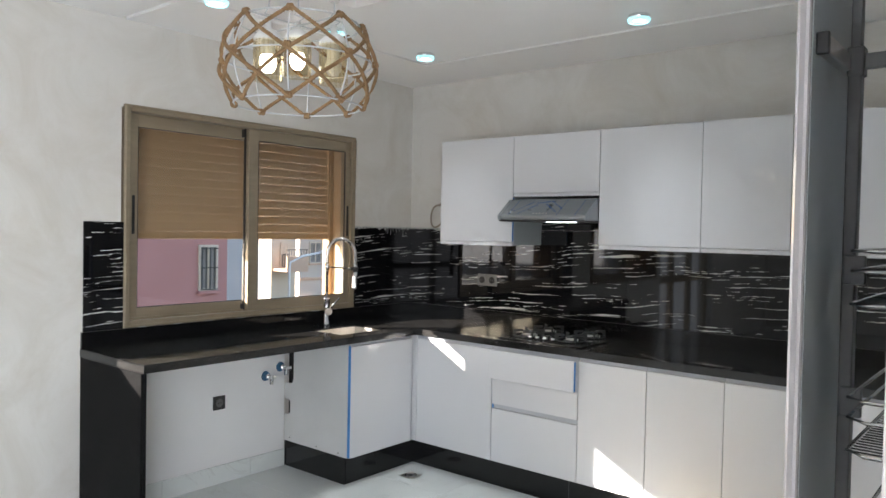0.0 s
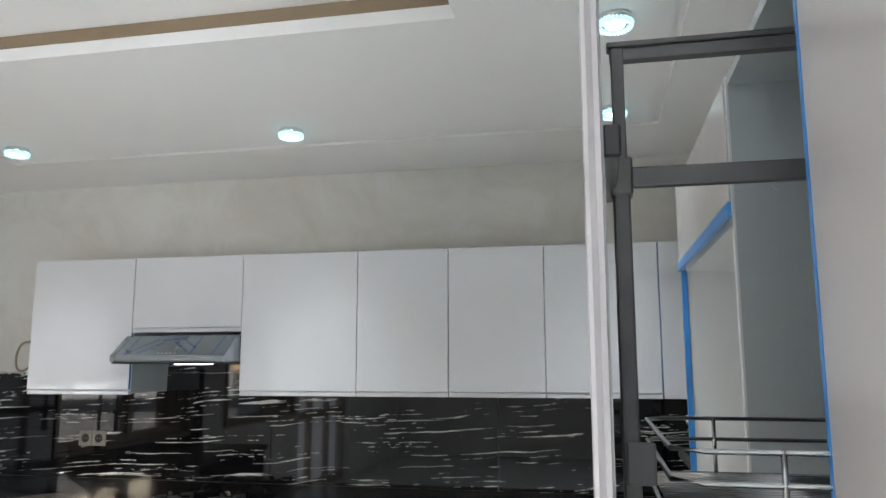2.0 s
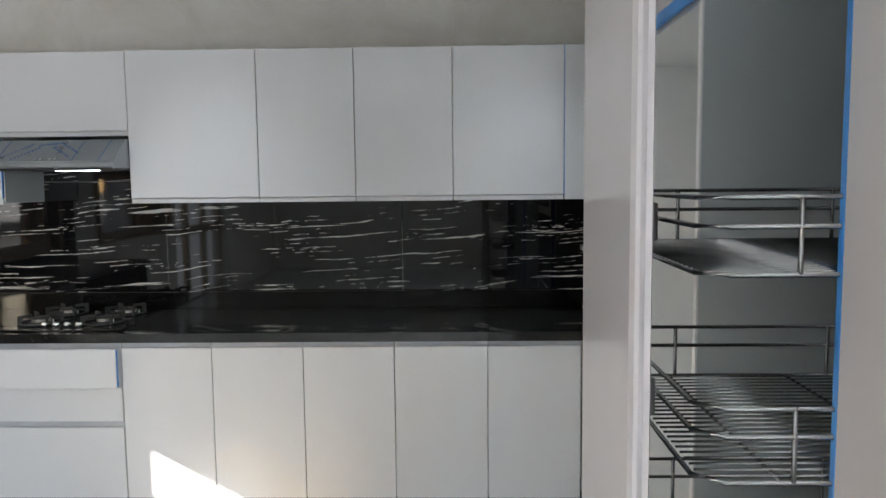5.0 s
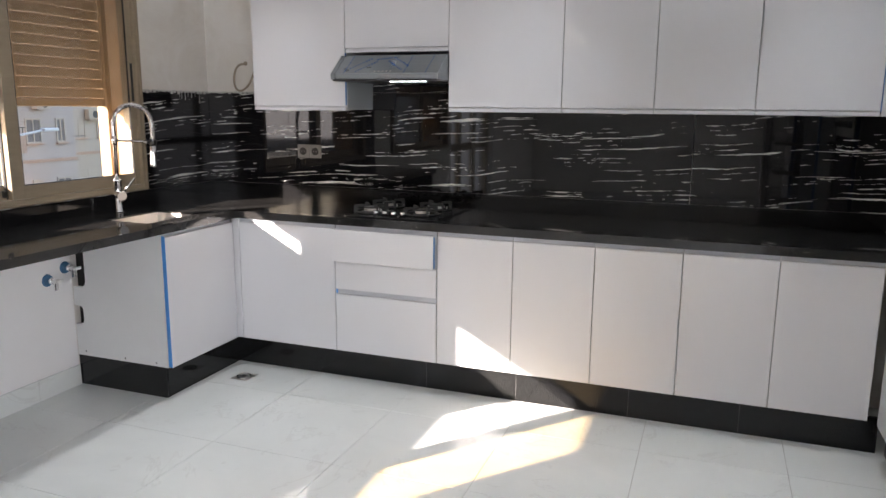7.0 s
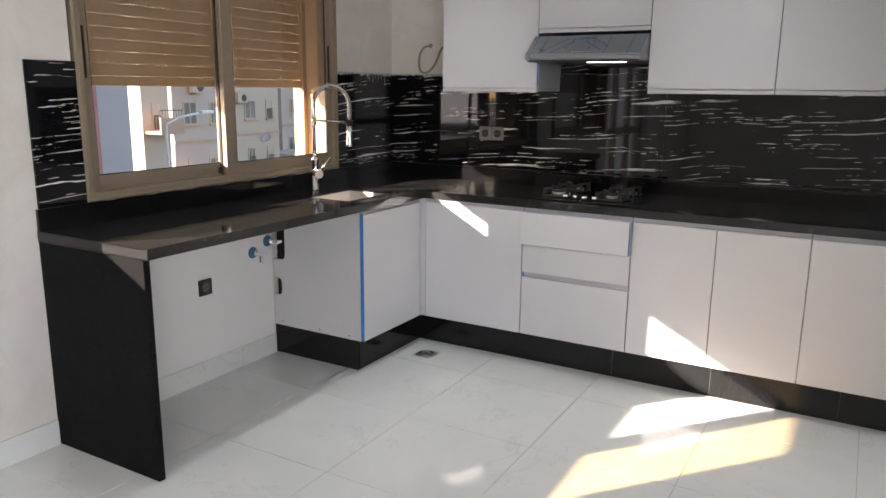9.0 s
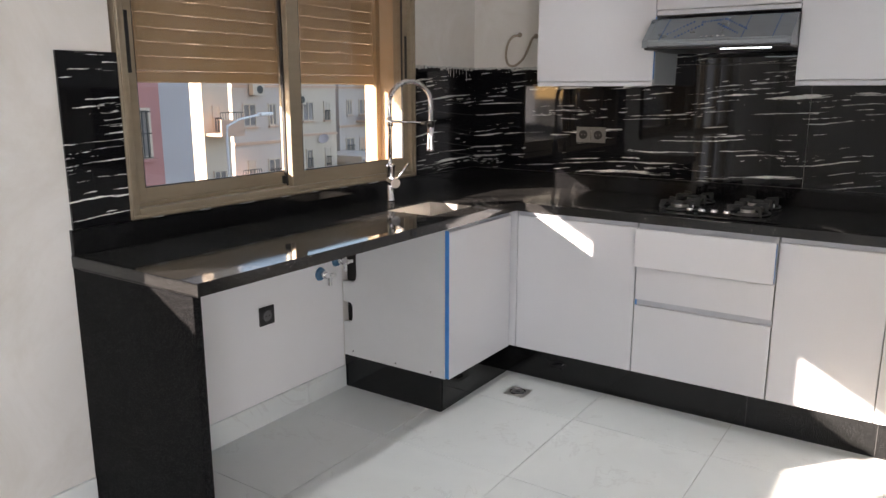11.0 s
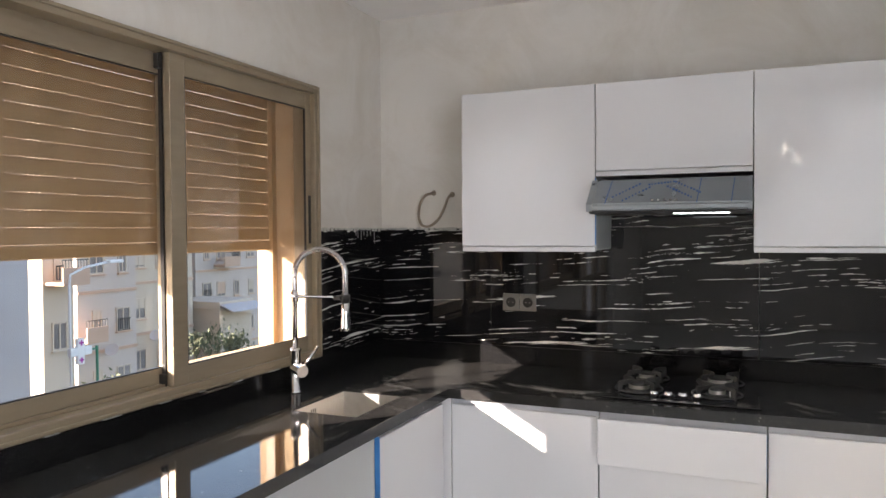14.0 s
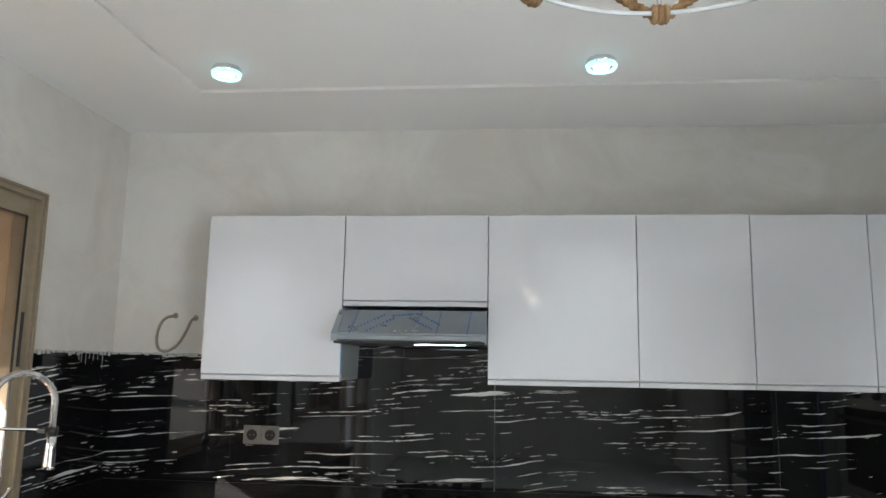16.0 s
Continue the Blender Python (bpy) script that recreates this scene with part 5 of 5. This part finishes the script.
def balcony(s, x, y0, y1, z):
    b = bmesh.new()
    box_into(b, (x, y0, z), (x + 1.1, y1, z + 0.14), 0.01)
    box_into(b, (x + 1.0, y0, z + 0.14), (x + 1.1, y1, z + 0.75), 0.01)
    sl = part("balcony", b, OCHRE, s, "small ochre balcony")
    g = bmesh.new()
    q = y0
    while q <= y1:
        box_into(g, (x + 1.04, q - 0.012, z + 0.75), (x + 1.06, q + 0.012, z + 1.05))
        q += 0.15
    box_into(g, (x + 1.03, y0, z + 1.05), (x + 1.07, y1, z + 1.09))
    part("railing", g, GRILLE, sl)


building(-27, -16, -7.0, 9.2, 10.5, ROSE, "rose-rendered apartment block with barred windows", (2.4, 5.2, 8.5), grille=True, band=False, seed=2, wz=1.25, ww=0.95, south=False)
building(-25, -22, 10.5, 14.8, 9.0, GREY_R, "plain grey-white rendered apartment block in the shade", (), band=False, seed=3, south=False)
side_block = building(-27.4, -25.5, 18.1, 19.6, 9.0, CREAM, "narrow cream stair tower beside the apartment blocks", (18.85,), band=False, seed=21, ww=0.6, south=False)
balcony(side_block, -25.5, 18.2, 19.5, -0.6)
main_block = building(-31.2, -28, 21.9, 25.5, 9.0, PALE, "pale apartment block with ochre bands and small balconies", (23.0, 24.6), seed=4, ww=0.75)
balcony(main_block, -28, 21.5, 22.7, -3.6)
balcony(main_block, -28, 21.5, 22.7, 2.3)
building(-44, -34, 25.5, 27.3, 8.5, GREY_R, "grey recessed stair block between two apartment blocks", (26.4,), band=False, seed=14, ww=0.5, south=False)
second_block = building(-40, -31, 27.35, 33.0, 9.0, CREAM, "cream apartment block with ochre bands", (28.6, 30.4, 32.1), seed=5, ww=0.8)
far_block = building(-48, -36.5, 39.4, 47.0, 10, PALE, "pale apartment block with ochre bands and grilles", (40.6, 42.2, 44.0, 45.8), seed=6, ww=0.85)
building(-46, -40, 33.2, 39.3, 9, GREY_R, "grey apartment block set back behind the others", (34.6, 37.0), band=False, seed=16, ww=0.7, south=False)
balcony(far_block, -36.5, 41.4, 43.2, -1.0)
balcony(far_block, -36.5, 41.4, 43.2, 1.95)


def satellite_dish(parent, x, y, z):
    """A round dish on a short arm, fixed to an east wall and turned up to the south."""
    bm = lathe([(0.02, 0.0), (0.14, 0.012), (0.26, 0.045), (0.34, 0.085), (0.335, 0.092), (0.25, 0.055), (0.13, 0.022), (0.0, 0.010)], (0, 0, 0), 20)
    bmesh.ops.transform(bm, matrix=Matrix.Translation((x + 0.45, y, z)) @ Euler((radians(55), 0, radians(25))).to_matrix().to_4x4(), verts=bm.verts)
    dish = part("satellite_dish", bm, GREY_R, parent, "round grey satellite dish")
    part("arm", cyl((x, y, z - 0.25), (x + 0.45, y, z), 0.025, seg=8), GRILLE, dish)


def cooler(parent, x, y, z):
    """The outdoor box of an air conditioner on an east wall."""
    body = part("air_conditioner", box((x + 0.05, y - 0.4, z), (x + 0.38, y + 0.4, z + 0.58), 0.02), CREAM, parent, "pale outdoor air-conditioning box")
    part("fan_grille", cyl((x + 0.38, y + 0.08, z + 0.29), (x + 0.392, y + 0.08, z + 0.29), 0.21, seg=20), GRILLE, body)
    part("bracket", box((x, y - 0.3, z - 0.04), (x + 0.36, y - 0.26, z), 0.005), GRILLE, body)


for b_, x_, y_, z_ in ((second_block, -31, 29.4, -4.4), (second_block, -31, 31.3, -1.6), (main_block, -28, 23.5, -4.2), (far_block, -36.5, 43.1, -4.0)):
    satellite_dish(b_, x_, y_, z_)
for b_, x_, y_, z_ in ((second_block, -31, 29.5, 0.6), (main_block, -28, 23.4, 1.2), (far_block, -36.5, 45.0, 1.4)):
    cooler(b_, x_, y_, z_)


def cross_sign(x, y, z):
    """A lit-looking shop cross in a pale box on a green post."""
    s = thing("shop_sign", (x, y, GROUND_Z), "pale cross-shaped shop sign on a green street post", "sign")
    part("post", cyl((x, y, GROUND_Z), (x, y, z + 0.1), 0.05, seg=10), GREEN, s, "green painted post")
    part("arm", cyl((x, y, z), (x, y - 0.62, z), 0.03, seg=8), GREEN, s)
    c = bmesh.new()
    box_into(c, (x - 0.08, y - 0.86, z - 0.45), (x + 0.08, y - 0.58, z + 0.45), 0.02)
    box_into(c, (x - 0.08, y - 1.16, z - 0.15), (x + 0.08, y - 0.86, z + 0.15), 0.02)
    box_into(c, (x - 0.08, y - 0.58, z - 0.15), (x + 0.08, y - 0.28, z + 0.15), 0.02)
    part("box", c, WHITE_PLASTIC, s)
    for dz in (-0.30, 0.30):
        m_ = bmesh.new()
        box_into(m_, (x + 0.081, y - 0.82, z + dz - 0.03), (x + 0.09, y - 0.62, z + dz + 0.03))
        box_into(m_, (x + 0.081, y - 0.75, z + dz - 0.10), (x + 0.0895, y - 0.69, z + dz + 0.10))
        part("cross", m_, MAGENTA, s, "small magenta cross")


GREEN = varied("green_post_paint", (0.02, 0.16, 0.09), (0.03, 0.20, 0.12), 5, 0.4)
MAGENTA = varied("magenta_paint", (0.35, 0.02, 0.25), (0.40, 0.03, 0.30), 5, 0.4)
cross_sign(-20.0, 15.9, -2.55)
building(-75, -58, 48, 80, 11, PALE, "distant pale apartment block", (50, 53, 56, 59, 62, 65, 68, 71, 74, 77), seed=8, ww=1.3)
low_house = building(-33.5, -29.5, 33.7, 36.9, -3.3, CREAM, "low cream-coloured house with a grey awning", (35.4,), band=False, seed=9, ww=0.9, south=False)
awning = extrude_outline([(-29.5, -2.9), (-28.3, -3.35), (-28.3, -3.42), (-29.5, -2.98)], "y", 33.6, 37.0)
part("awning", awning, GREY_R, low_house, "sloping grey awning")


def street_lamp(x, y, top):
    s = thing("street_lamp", (x, y, GROUND_Z), "tall grey street lamp with a curved arm", "street lamp")
    part("pole", tube([(x, y, GROUND_Z), (x, y, top - 0.6), (x, y + 0.05, top - 0.25), (x + 0.2, y + 0.5, top), (x + 0.4, y + 1.5, top + 0.18)], 0.045, 8), WHITE_PLASTIC, s, smooth=True)
    part("lamp_head", box((x + 0.3, y + 1.3, top + 0.12), (x + 0.55, y + 1.95, top + 0.24), 0.04), WHITE_PLASTIC, s)


street_lamp(-20.6, 15.3, 0.35)

LEAF = varied("olive_leaf", (0.08, 0.09, 0.045), (0.12, 0.13, 0.07), 3, 0.7)
BARK = varied("grey_bark", (0.10, 0.08, 0.06), (0.16, 0.13, 0.10), 9, 0.9, bump_strength=0.6)


def tree(x, y, h, seed):
    s = thing("tree", (x, y, GROUND_Z), "small dusty olive-green street tree", "tree", "street trees")
    r = random.Random(seed)
    t = bmesh.new()
    base = Vector((x, y, GROUND_Z))
    cyl_into(t, base, base + Vector((0.1, 0, h * 0.55)), 0.14, 0.07, 10)
    tips = []
    for i in range(7):
        a = i * 2.4 + r.random()
        st = base + Vector((0.1, 0, h * (0.38 + 0.03 * i)))
        en = st + Vector((math.cos(a) * h * 0.24, math.sin(a) * h * 0.24, h * (0.2 + 0.12 * r.random())))
        cyl_into(t, st, en, 0.05, 0.015, 6)
        tips.append(en)
    part("trunk", t, BARK, s)
    c = bmesh.new()
    for i in range(900):
        p = r.choice(tips) + Vector((r.gauss(0, 1), r.gauss(0, 1), r.gauss(0, 0.8))) * h * 0.095
        q = Euler((r.random() * 6, r.random() * 6, r.random() * 6)).to_matrix()
        sz = 0.10 + 0.10 * r.random()
        vs = [c.verts.new(p + q @ Vector(k) * sz) for k in ((-1, 0, 0), (0, -0.4, 0.1), (1, 0, 0), (0, 0.4, 0.1))]
        c.faces.new(vs)
    part("crown", c, LEAF, s)


tree(-27.5, 30.8, 4.7, 5)
tree(-26.0, 22.0, 3.3, 9)

# glowing wall added far off for sunward haze, to brighten the splash tiles' reflection
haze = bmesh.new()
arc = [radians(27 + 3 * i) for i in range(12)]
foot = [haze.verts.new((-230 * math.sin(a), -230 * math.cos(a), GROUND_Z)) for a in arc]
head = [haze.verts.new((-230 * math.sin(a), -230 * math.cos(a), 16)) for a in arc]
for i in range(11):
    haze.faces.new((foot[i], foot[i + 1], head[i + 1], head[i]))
structure("backdrop", haze, glow("glowing_haze_wall", (1.0, 0.93, 0.87), 1.1), "pale glowing wall standing for sunlit haze above the distant horizon", "backdrop")

# ---- floor tiles, laid last ----
tile_mesh = None
P = 0.597
for ix in range(-1, 8):
    for iy in range(-1, 15):
        x0, y1 = -0.094 + P * ix, -0.325 - P * (iy - 0)
        xa, xb = max(x0, 0.0005), min(x0 + P, X_RIGHT - 0.0005)
        ya, yb = max(y1 - P, Y_REAR + 0.0005), min(y1, -0.0005)
        if xb - xa < 0.02 or yb - ya < 0.02:
            continue
        whole = abs(xb - xa - P) < 1e-6 and abs(yb - ya - P) < 1e-6
        if whole and tile_mesh:
            t = new("floor_tile", tile_mesh)
            t.location = (xa, ya, 0)
        else:
            t = solid("floor_tile", box((0.0012, 0.0012, -0.006), (xb - xa - 0.0012, yb - ya - 0.0012, 0.0), 0.0006), FLOOR_STONE)
            t.location = (xa, ya, 0)
            if whole:
                tile_mesh = t.data
        t.parent = floor
